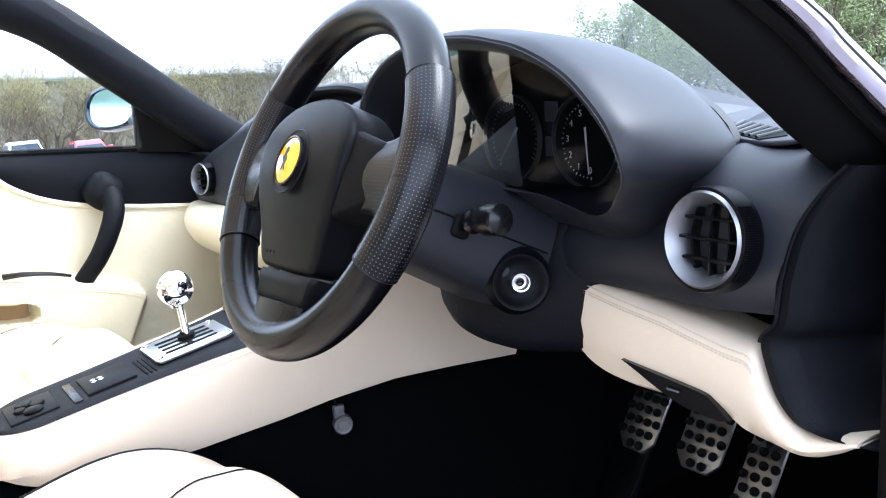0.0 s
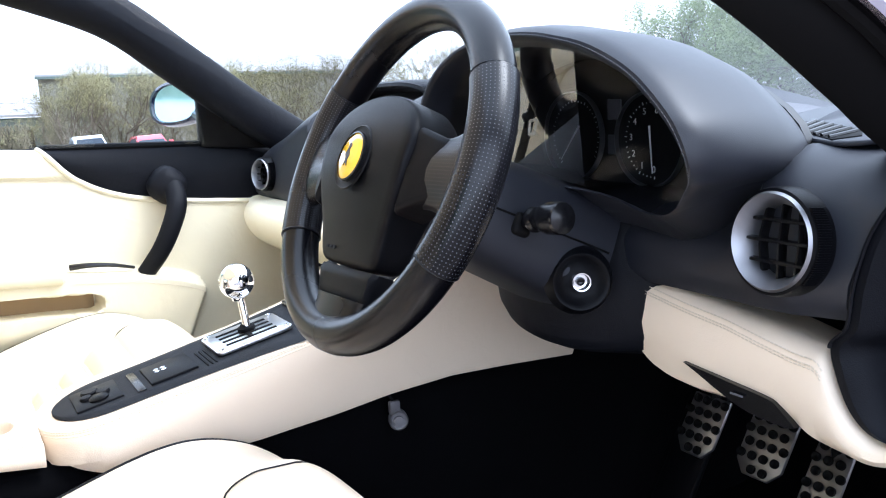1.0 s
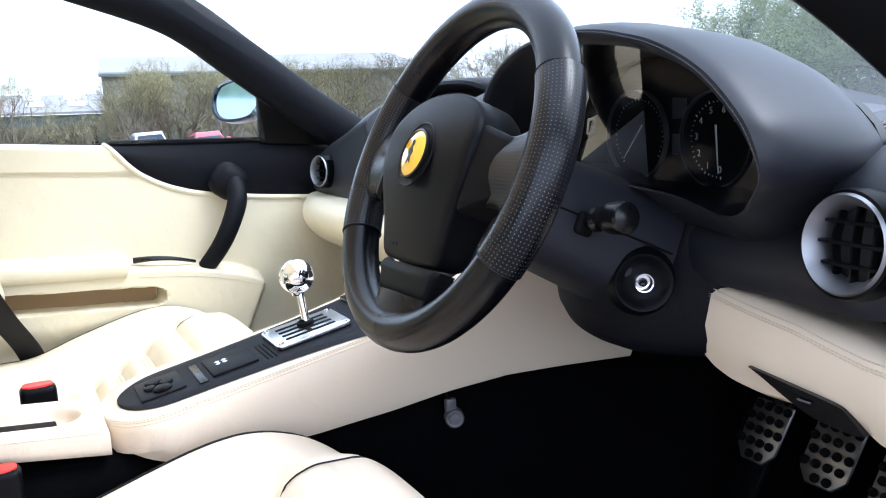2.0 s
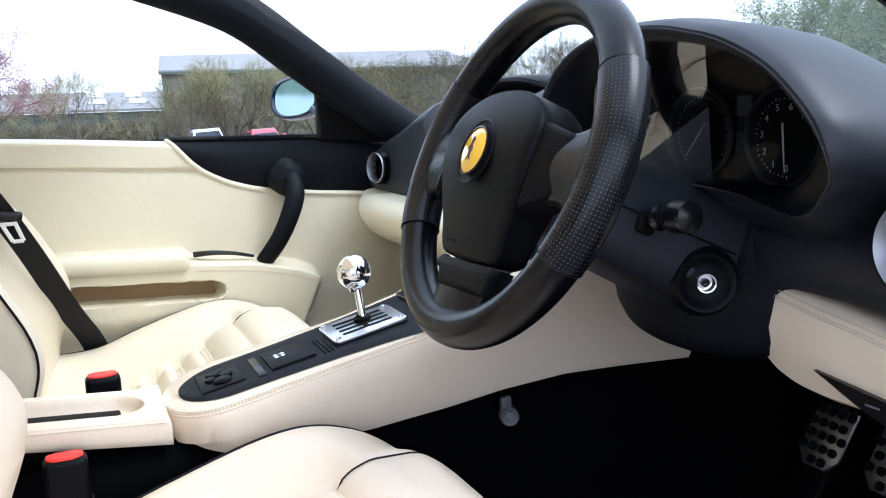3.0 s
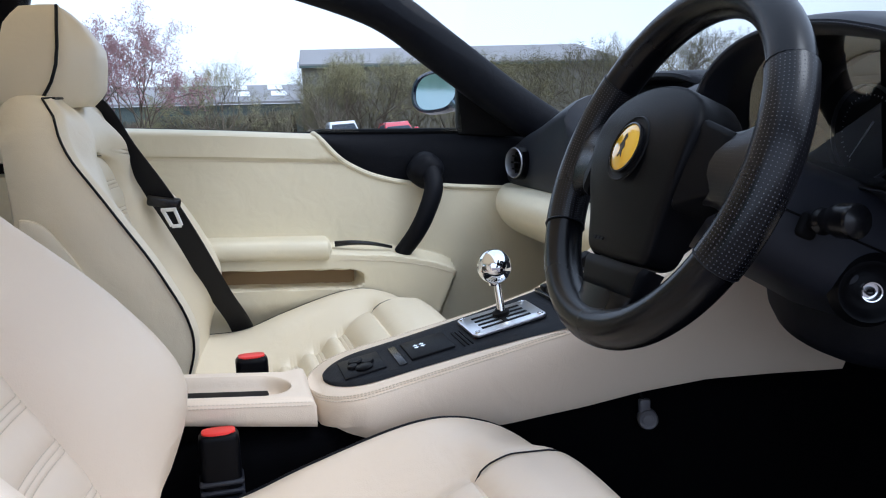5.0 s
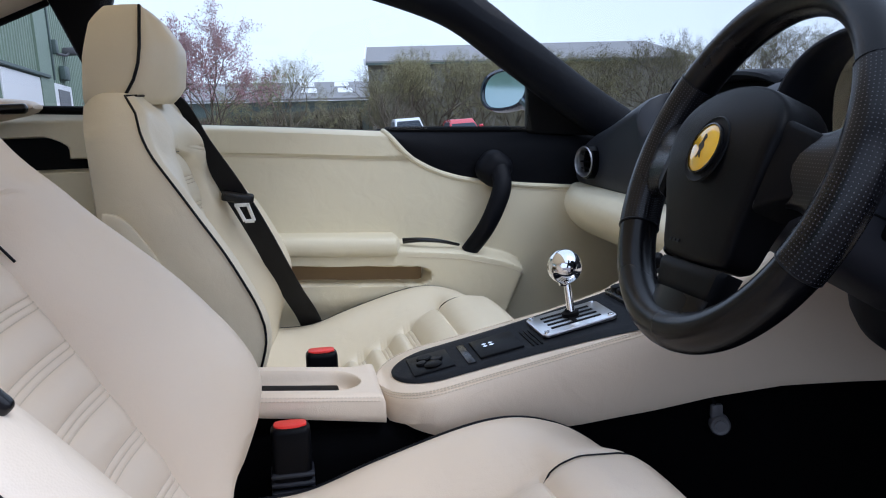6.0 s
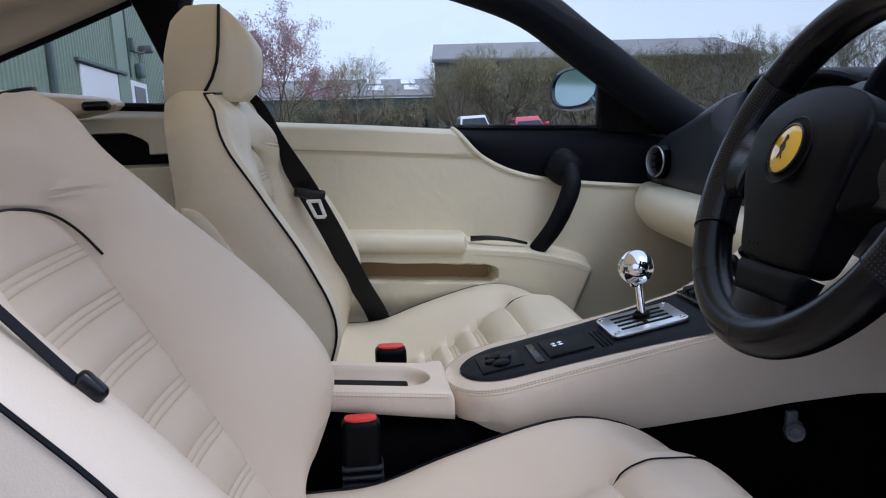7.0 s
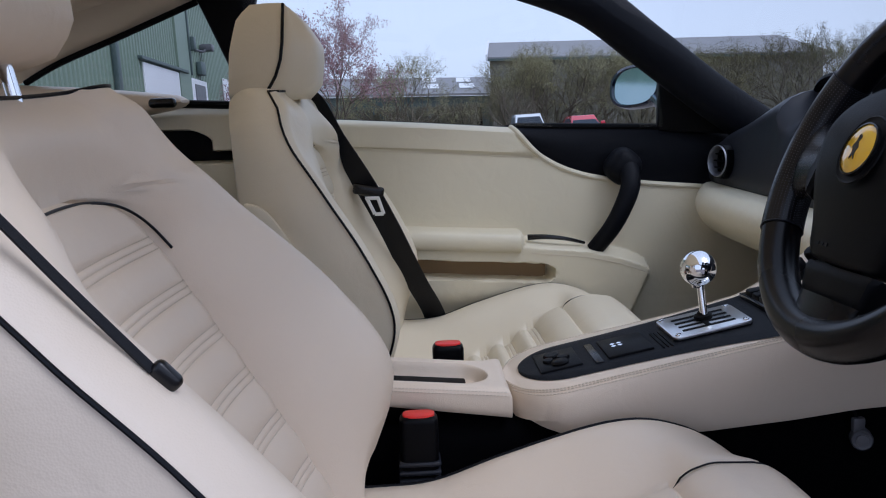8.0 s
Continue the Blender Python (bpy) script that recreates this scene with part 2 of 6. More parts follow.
for s in (1, -1):
    part("sill", under(block((1.5, 0.09, 0.13), 0.02, 4, at=(0.05, s * 0.755, 0.255))), SOFT, shell, "black door sill")
    # front pillars from the dashboard ends up to the roof
    spine = [(0.42, 0.665, 0.79), (0.25, 0.655, 0.897), (0.10, 0.638, 1.005), (-0.03, 0.615, 1.093), (-0.20, 0.585, 1.15), (-0.45, 0.56, 1.18), (-0.72, 0.555, 1.17), (-0.95, 0.55, 1.12), (-1.2, 0.54, 1.03)]
    if s > 0:
        part("front_pillar", under(tube(curve([(x, y * s, z) for x, y, z in spine[:5]], 8), 0.043, 20, flat=0.7, up=(0, 1, 0))), VINYL, shell, "black leather-trimmed front pillar")
    else:
        inner = curve([(0.44, -0.68, 0.768), (0.245, -0.68, 0.874), (0.189, -0.68, 0.908), (0.07, -0.68, 0.974), (-0.10, -0.65, 1.065), (-0.25, -0.60, 1.13)], 6)
        outer = curve([(0.46, -0.725, 0.79), (0.286, -0.72, 0.895), (0.236, -0.72, 0.9255), (0.165, -0.72, 0.967), (-0.02, -0.69, 1.064), (-0.18, -0.64, 1.13)], 6)
        sill_lo = curve([(0.44, -0.742, 0.790), (0.2498, -0.74, 0.8993), (0.1861, -0.74, 0.9358), (0.1303, -0.74, 0.9681), (-0.02, -0.715, 1.055), (-0.20, -0.66, 1.135)], 6)
        sill_hi = curve([(0.44, -0.742, 0.828), (0.2478, -0.74, 0.9274), (0.2043, -0.74, 0.9492), (0.1653, -0.74, 0.9687), (0.02, -0.715, 1.048), (-0.17, -0.66, 1.140)], 6)
        deep = Vector((0.048, 0.036, 0.0))

        def bar(a, c, lift):
            rows = []
            for p, q in zip(a, c):
                m = p.lerp(q, 0.5) - deep * lift
                rows.append([p + deep, p, p.lerp(q, 0.12) - deep * lift * 0.6, m, p.lerp(q, 0.88) - deep * lift * 0.6, q, q + deep])
            return loft(rows)

        part("front_pillar", under(bar(inner, outer, 0.22)), RUBBER, shell, "black front pillar trim")
        part("door_seal", under(tube([p.lerp(q, 0.80) - deep * 0.25 for p, q in zip(inner, outer)], 0.006, 8)), RUBBER, shell, "black rubber door seal")
        rows = []
        for p, q in zip(sill_lo, sill_hi):
            rows.append([p + Vector((0.03, 0.03, 0)), p, p.lerp(q, 0.22) - Vector((0, 0.004, 0)), p.lerp(q, 0.42) - Vector((0, 0.004, 0)), p.lerp(q, 0.47) + Vector((0, 0.004, 0)), p.lerp(q, 0.52) - Vector((0, 0.003, 0)), p.lerp(q, 0.80) - Vector((0, 0.002, 0)), q + Vector((0, 0.004, 0)), q + Vector((0.03, 0.04, 0))])
        part("skin_seam", under(tube([p.lerp(q, 0.47) - Vector((0, 0.002, 0)) for p, q in zip(sill_lo, sill_hi)], 0.0022, 6)), RUBBER, shell)
        part("pillar_skin", under(loft(rows)), SKY_PAINT, shell, "outer skin of the front pillar, sky reflection put into its lilac paint")
    rail = [(x, y * s, z) for x, y, z in spine[4:]]
    part("roof_rail", under(tube(curve(rail, 8), 0.036, 16)), HEADLINE, shell, "cream roof rail")
    # lining between the rail and the rear window
    part("door_post", under(prism([(-0.762, s * 0.655, 1.13), (-0.640, s * 0.655, 1.13), (-0.682, s * 0.667, 0.995), (-0.66, s * 0.69, 0.91), (-0.69, s * 0.69, 0.91), (-0.707, s * 0.667, 0.995)], (0, 0, 0), (0, s * 0.03, 0), 0.006)), SOFT, shell, "black door post")
    # quarter panel with its recess
    q = bmesh.new()
    xs = [-1.2 + 0.58 * i / 150 for i in range(151)]
    zs = [0.44 + 0.34 * i / 12 for i in range(12)] + [0.78 + 0.135 * i / 80 for i in range(81)]

    def quarter(x, z):
        edge = -0.757 - 0.045 * max(0, (z - 0.845) / 0.027) ** 2
        hole = step(-0.95, -0.94, x) * (1 - step(edge - 0.004, edge + 0.004, x)) * step(0.803, 0.808, z) * (1 - step(0.868, 0.873, z))
        slot = step(-0.95, -0.94, x) * (1 - step(-0.70, -0.69, x)) * step(0.803, 0.808, z) * (1 - step(0.825, 0.830, z))
        return s * (0.70 + 0.05 * max(hole, slot) + 0.012 * step(0.895, 0.915, z))

    join_grid(q, [[(x, quarter(x, z), z) for x in xs] for z in zs])
    part("quarter_panel", under(tidy(q)), CREAM_WINDOW_LIT, shell, "cream quarter trim panel")
    part("recess", under(block((0.26, 0.02, 0.08), 0.01, at=(-0.815, s * 0.755, 0.838))), RUBBER, shell, "black recess in the trim")
    part("sill_strip", under(tube([(-1.0, s * 0.695, 0.925), (-0.80, s * 0.695, 0.922), (-0.64, s * 0.695, 0.914)], 0.008, 8)), RUBBER, shell, "black window sill strip")
    ledge = []
    for x in (-1.2, -1.0, -0.90, -0.86, -0.83, -0.81, -0.797, -0.789):
        g = step(-0.88, -0.785, x)
        za, zb = lerp([(-1.2, 0.966), (-0.975, 0.953), (-0.80, 0.937), (-0.789, 0.930)], x), lerp([(-1.2, 0.895), (-0.88, 0.902), (-0.80, 0.916), (-0.789, 0.924)], x)
        h = za - zb
        ledge.append([(x, s * v.x, v.y) for v in curve([(0.602 + 0.02 * g, zb + 0.3 * h, 0), (0.606 + 0.02 * g, za - 0.25 * h, 0), (0.622 + 0.02 * g, za, 0), (0.68, za, 0), (0.70, zb, 0), (0.622 + 0.02 * g, zb, 0)], 3, closed=True)])
    part("window_ledge", under(loft(ledge)), CREAM_PINK_LIT, shell, "cream ledge below the rear side window")
    part("belt_guide", under(block((0.050, 0.022, 0.018), 0.008, 4, at=(-0.819, s * 0.606, 0.925))), SHINY, shell, "black seat belt slot")
    seal = [(-1.09, s * 0.672, 0.968), (-1.02, s * 0.672, 1.005), (-0.90, s * 0.668, 1.052), (-0.755, s * 0.66, 1.11)]
    part("window_seal", under(tube(curve(seal, 6), 0.006, 8)), RUBBER, shell, "black window seal")
    lining = []
    for t in range(13):
        f = t / 12
        x = -1.2 + 0.56 * f
        za = lerp([(-1.2, 0.93), (-1.09, 0.972), (-1.02, 1.008), (-0.90, 1.055), (-0.755, 1.113), (-0.64, 1.14)], x)
        lining.append([(x, s * (0.68 - 0.13 * k / 8 - 0.02 * math.sin(math.pi * k / 8)), za + (1.19 - za) * k / 8) for k in range(9)])
    c = bmesh.new()
    join_grid(c, lining)
    part("rear_pillar_lining", under(tidy(c)), HEADLINE, shell, "cream rear pillar lining")
roof = bmesh.new()
join_grid(roof, [[(x, 0.6 * v / 8, 1.15 + 0.07 * (1 - (v / 8) ** 2) - 0.25 * max(0, -x - 0.5) ** 2 - 0.5 * max(0, x + 0.25) ** 2) for v in range(-8, 9)] for x in [-1.2 + 1.05 * i / 14 for i in range(15)]])
bmesh.ops.solidify(roof, geom=list(roof.faces), thickness=0.025)
lone(part("ceiling", tidy(roof), HEADLINE), "cream cloth headlining under the roof", "ceiling", kind="structure")

# Black block added where the door jamb lies in shadow.
part("jamb_shade_block", under(block((0.09, 0.07, 0.62), 0.01, 3, at=(0.305, -0.770, 0.56))), RUBBER, shell, "added black block for the shade on the door jamb")
# hinge posts and door shut behind the dashboard ends, coloured black for their shadow
part("hinge_post", under(block((0.30, 0.06, 0.62), 0.02, 4, at=(0.53, -0.785, 0.55))), RUBBER, shell, "hinge post with its shadow put into a black colour")
part("hinge_post", under(block((0.30, 0.06, 0.62), 0.02, 4, at=(0.53, 0.785, 0.55))), RUBBER, shell, "hinge post with its shadow put into a black colour")
part("cowl", under(block((0.25, 1.46, 0.03), 0.012, 3, at=(0.98, 0, 0.86))), SKY_PAINT, shell, "painted scuttle below the windscreen")

# window panes
def pane(name, pts, label):
    bm = bmesh.new()
    f = bm.faces.new([bm.verts.new(p) for p in pts])
    f.normal_update()
    if f.normal.y > 0:
        f.normal_flip()
    ob = part(name, bm, GLASS)
    ob.visible_shadow = False
    return lone(ob, label, "window", kind="structure")


pane("window_1", [(-0.68, 0.70, 0.88), (0.15, 0.70, 0.85), (0.138, 0.69, 0.945), (-0.05, 0.645, 1.07), (-0.12, 0.61, 1.12), (-0.66, 0.60, 1.15)], "clear side window glass of the passenger door")
pane("window_2", [(-1.13, 0.69, 0.96), (-0.72, 0.70, 0.93), (-0.70, 0.69, 1.0), (-0.75, 0.665, 1.115), (-0.90, 0.672, 1.058), (-1.09, 0.68, 0.97)], "clear rear quarter window glass")

bm = bmesh.new()
join_grid(bm, [[(0.78 - 0.33 * k * k + (-0.86 + 0.26 * k * k) * f, (0.705 - 0.06 * f) * k, 0.90 - 0.09 * k * k + (0.285 + 0.055 * k * k) * f - 0.02 * math.sin(math.pi * f)) for k in [i / 8 for i in range(-8, 9)]] for f in [j / 8 for j in range(9)]])
for f in bm.faces:
    f.normal_update()
    if f.normal.x > 0:
        f.normal_flip()
screen = part("window_3", bm, GLASS)
screen.visible_shadow = False
lone(screen, "clear curved windscreen glass", "windscreen", kind="structure")

# ---- passenger door ----
door = thing("passenger_door", "closed passenger door trimmed in cream and black leather", "car door", (-0.2, 0.74, 0.25))
BELT = [(-0.70, 0.892), (-0.52, 0.884), (-0.335, 0.872), (-0.157, 0.858), (0.143, 0.848), (0.30, 0.84)]
WEDGE = [(-0.30, 0.95), (-0.157, 0.858), (-0.135, 0.832), (-0.115, 0.808), (-0.085, 0.788), (-0.053, 0.772), (-0.01, 0.758), (0.04, 0.748), (0.13, 0.737), (0.30, 0.722)]
LIDTOP = [(-0.70, 0.662), (-0.36, 0.651), (-0.147, 0.639), (-0.02, 0.625), (0.05, 0.609), (0.091, 0.595), (0.113, 0.583), (0.128, 0.570), (0.14, 0.50)]


def at_door(bm):
    bmesh.ops.translate(bm, vec=(0.2, -0.74, -0.25), verts=bm.verts)
    return bm


def door_y(x, z):
    """Inner face of the door trim: armrest, map pocket and bin stand proud of it."""
    top = soft(LIDTOP, x, 0.02)
    y = 0.695 - 0.012 * math.sin(math.pi * min(1, max(0, (z - 0.5) / 0.4)))
    arm = 1 - step(top - 0.014, top + 0.002, z)
    front = 1 - step(0.066 + 0.42 * (z - 0.475), 0.094 + 0.42 * (z - 0.475), x)
    arm *= front
    end = -0.085 - 0.030 * (1 - math.sqrt(max(0, 1 - ((z - 0.571 + 0.06 * (x + 0.09)) / 0.020) ** 2)))
    pocket = (1 - step(end - 0.006, end + 0.004, x)) * step(0.5455 - 0.0625 * x, 0.5495 - 0.0625 * x, z) * (1 - step(0.579 - 0.068 * x, 0.583 - 0.068 * x, z))
    low = 0.02 * (1 - step(0.47, 0.54, z)) * (1 - step(-0.10, -0.05, x))
    fold = 0.006 * step(soft(BELT, x, 0.03) - 0.055, soft(BELT, x, 0.03) - 0.050, z)
    lip = 0.02 * step(soft(BELT, x, 0.03) - 0.012, soft(BELT, x, 0.03), z) ** 2
    return y - 0.055 * arm * (1 - pocket) + low - fold + lip


bm = bmesh.new()
rows = []
for i in range(241):
    x = -0.70 + 1.14 * i / 240
    top = min(soft(BELT, x, 0.03), soft(WEDGE, x, 0.012) if x > -0.16 else 9)
    rows.append([(x, door_y(x, z), z) for z in [0.27 + (top - 0.27) * j / 180 for j in range(181)]])
join_grid(bm, rows)
part("trim_panel", at_door(tidy(bm)), CREAM_WINDOW_LIT, door, "cream leather door trim with armrest and map pocket")
bm = bmesh.new()
rows = []
for i in range(61):
    x = -0.157 + 0.58 * i / 60
    lo, hi = soft(WEDGE, x, 0.012) - 0.004, lerp(BELT, x)
    rows.append([(x, 0.700 - 0.006 * math.sin(math.pi * j / 12) + 0.012 * (j / 12) ** 6, lo + (hi - lo) * j / 12) for j in range(13)])
join_grid(bm, rows)
part("upper_panel", at_door(tidy(bm)), VINYL, door, "black leather upper door panel")
edge = [(x, door_y(x, soft(WEDGE, x, 0.012)) + 0.001, soft(WEDGE, x, 0.012)) for x in [-0.16 + 0.40 * i / 50 for i in range(51)]]
part("piped_edge", at_door(tube(edge, 0.0055, 8)), CREAM_WINDOW_LIT, door, "cream rolled edge")
part("belt_strip", at_door(tube([(x, 0.715, lerp(BELT, x) + (0.002 if x > -0.15 else -0.006)) for x in [-0.70 + 0.98 * i / 30 for i in range(31)]], 0.007, 8)), RUBBER, door, "black window seal strip")
bm = bmesh.new()
lidrows = []
for i in range(41):
    x = -0.62 + 0.475 * (1 - (1 - i / 40) ** 1.6)
    t, e = lerp(LIDTOP, x) + 0.012, 0.012 * step(-0.155, -0.145, x) ** 2
    lidrows.append(curve([(x, 0.69, t - 0.036 + e), (x, 0.634 + e, t - 0.036 + e), (x, 0.622 + e, t - 0.032 + e), (x, 0.618 + e, t - 0.020), (x, 0.620 + e, t - 0.007), (x, 0.632 + e, t + 0.002 - 0.4 * e), (x, 0.69, t + 0.004 - 0.4 * e)], 3))
# Added plate at the back of the pocket, its shade put into the colour.
part("pocket_shade_plate", at_door(prism([(-0.69, 0.690, 0.55), (-0.096, 0.690, 0.549), (-0.096, 0.690, 0.592), (-0.69, 0.690, 0.635)], (0, 0, 0), (0, -0.010, 0))), POCKET_SHADE, door, "added plate with the map pocket's shade in its tan colour")
part("armrest_lid", at_door(loft(lidrows)), CREAM_WINDOW_LIT, door, "padded cream armrest lid")
part("stitching", at_door(stitches([[(x, door_y(x, soft(BELT, x, 0.03) - 0.058) - 0.0004, soft(BELT, x, 0.03) - 0.058) for x in [-0.68 + 0.56 * i / 80 for i in range(81)]]], r=0.0005)), THREAD, door)
part("stitching", at_door(stitches([[(x, door_y(x, soft(WEDGE, x, 0.012) - 0.009) - 0.0004, soft(WEDGE, x, 0.012) - 0.009) for x in [0.09 + 0.14 * i / 20 for i in range(21)]],
                                     [(x, door_y(x, soft(LIDTOP, x, 0.02) - 0.024) - 0.0006, soft(LIDTOP, x, 0.02) - 0.024) for x in [-0.13 + 0.24 * i / 40 for i in range(41)]]])), THREAD, door)
# release lever and pull handle
part("release_lever", at_door(tube(curve([(-0.135, 0.655, 0.641), (-0.10, 0.648, 0.642), (-0.06, 0.648, 0.637), (-0.02, 0.655, 0.626)], 5), lambda f: 0.006 - 0.003 * f, 8)), SHINY, door, "black door release lever")
pull = curve([(0.066, 0.66, 0.785), (0.067, 0.634, 0.745), (0.050, 0.626, 0.70), (0.027, 0.632, 0.655), (0.000, 0.655, 0.612)], 6)
handle = part("pull_handle", at_door(tube(pull, lambda f: 0.0205 - 0.0035 * f, 16, flat=0.75, up=(0, 1, 0))), VINYL, door, "black leather pull handle")
boss = at_door(block((0.070, 0.06, 0.072), 0.028, 5, Matrix.Rotation(radians(38), 4, "Y"), (0.060, 0.672, 0.776)))
part("handle_boss", boss, VINYL, handle, "black handle mounting")
# corner panel and mirror
corner = [(0.141, 0.705, 0.843), (0.141, 0.70, 0.940), (0.16, 0.69, 0.93), (0.32, 0.675, 0.83)]
part("corner_panel", at_door(prism(corner, (0, 0, 0), (0, 0.02, 0), 0.004)), SOFT, door, "black triangular corner panel")

mirror = thing("door_mirror", "oval dark blue door mirror with tinted glass", "wing mirror", (0.165, 0.90, 0.86))


def at_mirror(bm):
    bmesh.ops.translate(bm, vec=(-0.165, -0.90, -0.86), verts=bm.verts)
    return bm


MPAINT = material("dark_blue_paint", (0.012, 0.018, 0.045), 0.12, coat=1.0, tone=0.05)
MGLASS = material("mirror_glass", (0.50, 0.68, 0.72), 0.02, metal=1, tone=0.01)
face = facing((0.158, 0.93, 0.934), (-0.80, -0.58, 0.095))


def oval(r, h, k=1.0):
    out = []
    for i in range(40):
        a = 2 * math.pi * i / 40
        c, s = math.cos(a), math.sin(a)
        f = (abs(c) ** 2.5 + abs(s) ** 2.5) ** (-1 / 2.5)
        out.append(face @ Vector((r * c * f * 1.36, r * s * f * 0.92 + (0.006 * c), h)))
    return out


part("housing", at_mirror(loft([oval(0.0445, 0.002), oval(0.0465, 0.009), oval(0.0525, 0.006), oval(0.0560, -0.014), oval(0.049, -0.045), oval(0.034, -0.072), oval(0.012, -0.085)])), MPAINT, mirror)
part("glass", at_mirror(loft([oval(0.0445, 0.001), oval(0.0445, 0.0035)])), MGLASS, mirror, "tinted mirror glass")
part("foot", at_mirror(tube([(0.19, 0.88, 0.90), (0.20, 0.80, 0.87), (0.21, 0.71, 0.86)], 0.02, 12, flat=0.6)), MPAINT, mirror)

# ---- dashboard ----
dash = thing("dashboard", "black leather dashboard with round air vents", "dashboard", (0.4, 0, 0.7))


def at_dash(bm):
    bmesh.ops.translate(bm, vec=(-0.4, 0, -0.7), verts=bm.verts)
    return bm


DTOP = [(-0.74, 0.857), (-0.66, 0.866), (-0.60, 0.872), (-0.55, 0.876), (-0.50, 0.876), (-0.40, 0.868), (-0.22, 0.875), (-0.10, 0.905), (0.0, 0.928), (0.12, 0.94), (0.34, 0.938), (0.45, 0.905), (0.55, 0.872), (0.64, 0.85), (0.74, 0.82)]
DFACE = [(-0.745, 0.264), (-0.66, 0.256), (-0.60, 0.246), (-0.50, 0.25), (-0.30, 0.25), (0.1, 0.24), (0.58, 0.235), (0.66, 0.235), (0.72, 0.25), (0.745, 0.27)]
CAPY = [(0.60, -0.645), (0.73, -0.645), (0.765, -0.649), (0.806, -0.662), (0.84, -0.682), (0.862, -0.70), (0.90, -0.73)]
sections = []
for i in range(97):
    y = -0.74 + 1.48 * i / 96
    zt, xf = soft(DTOP, y, 0.03), soft(DFACE, y, 0.02)
    zf = zt - (zt - 0.822) * step(-0.575, -0.545, y) * (1 - step(-0.225, -0.195, y))
    up_ = 0.033 * (1 - step(-0.5, -0.3, y))
    zf -= 0.058 * step(0.055, 0.085, y) * (1 - step(0.36, 0.39, y))
    sec = [(0.92, zt - 0.005 + up_), (0.75, zt + 0.002 + up_), (0.60, zt + 0.003 + up_), (xf + 0.14, zt + 0.002 + 0.15 * up_), (xf + 0.085, zf), (xf + 0.055, zf - 0.005), (xf + 0.032, zf - 0.014), (xf + 0.015, zf - 0.028), (xf + 0.006, zf - 0.045 if zf > 0.85 else zf - 0.036),
           (xf + 0.001, 0.775), (xf, 0.762), (xf + 0.002, 0.745), (xf + 0.012, 0.732), (0.50, 0.70), (0.92, 0.62)]
    sections.append([(x, y if y > -0.6 else -0.6 + (y + 0.6) * (lerp(CAPY, z) + 0.6) / -0.14, z) for x, z in sec])
part("main_body", at_dash(loft(sections)), BLACK, dash, "black leather dashboard body")

visor = []
for i in range(25):
    y = 0.055 + 0.335 * i / 24
    e = 0.010 * (abs(2 * i / 24 - 1)) ** 6
    zt = soft(DTOP, y, 0.03) + 0.006 - e
    visor.append([(0.300 + e, y, zt - 0.008), (0.296 + e, y, zt - 0.004), (0.298 + e, y, zt + 0.001), (0.310, y, zt + 0.004), (0.36, y, zt + 0.004), (0.42, y, zt - 0.006), (0.42, y, zt - 0.016), (0.34, y, zt - 0.012)])
part("gauge_hood", at_dash(loft(visor)), VINYL, dash, "black hood over the centre gauges")

# end cap beside the driver's door
capline = curve([(0.272, -0.702, 0.858), (0.270, -0.684, 0.838), (0.268, -0.664, 0.806), (0.266, -0.653, 0.765), (0.266, -0.648, 0.730), (0.266, -0.634, 0.712), (0.264, -0.640, 0.690), (0.264, -0.653, 0.663), (0.264, -0.672, 0.648), (0.264, -0.70, 0.646), (0.268, -0.74, 0.648)], 10)
loops = []
for t in range(9):
    f = t / 8
    loops.append([(p.x - 0.008 * math.sin(math.pi * min(1, 2 * f)) + 0.10 * f ** 1.6, p.y - 0.075 * f, p.z) for p in capline])
bm = bmesh.new()
join_grid(bm, loops)
part("end_cap", at_dash(tidy(bm)), VINYL, dash, "rounded black dashboard end")
part("seam", at_dash(tube([Vector(p) + Vector((-0.002, 0.0, 0)) for p in loops[0][:52]], 0.0016, 6)), PIPING, dash)


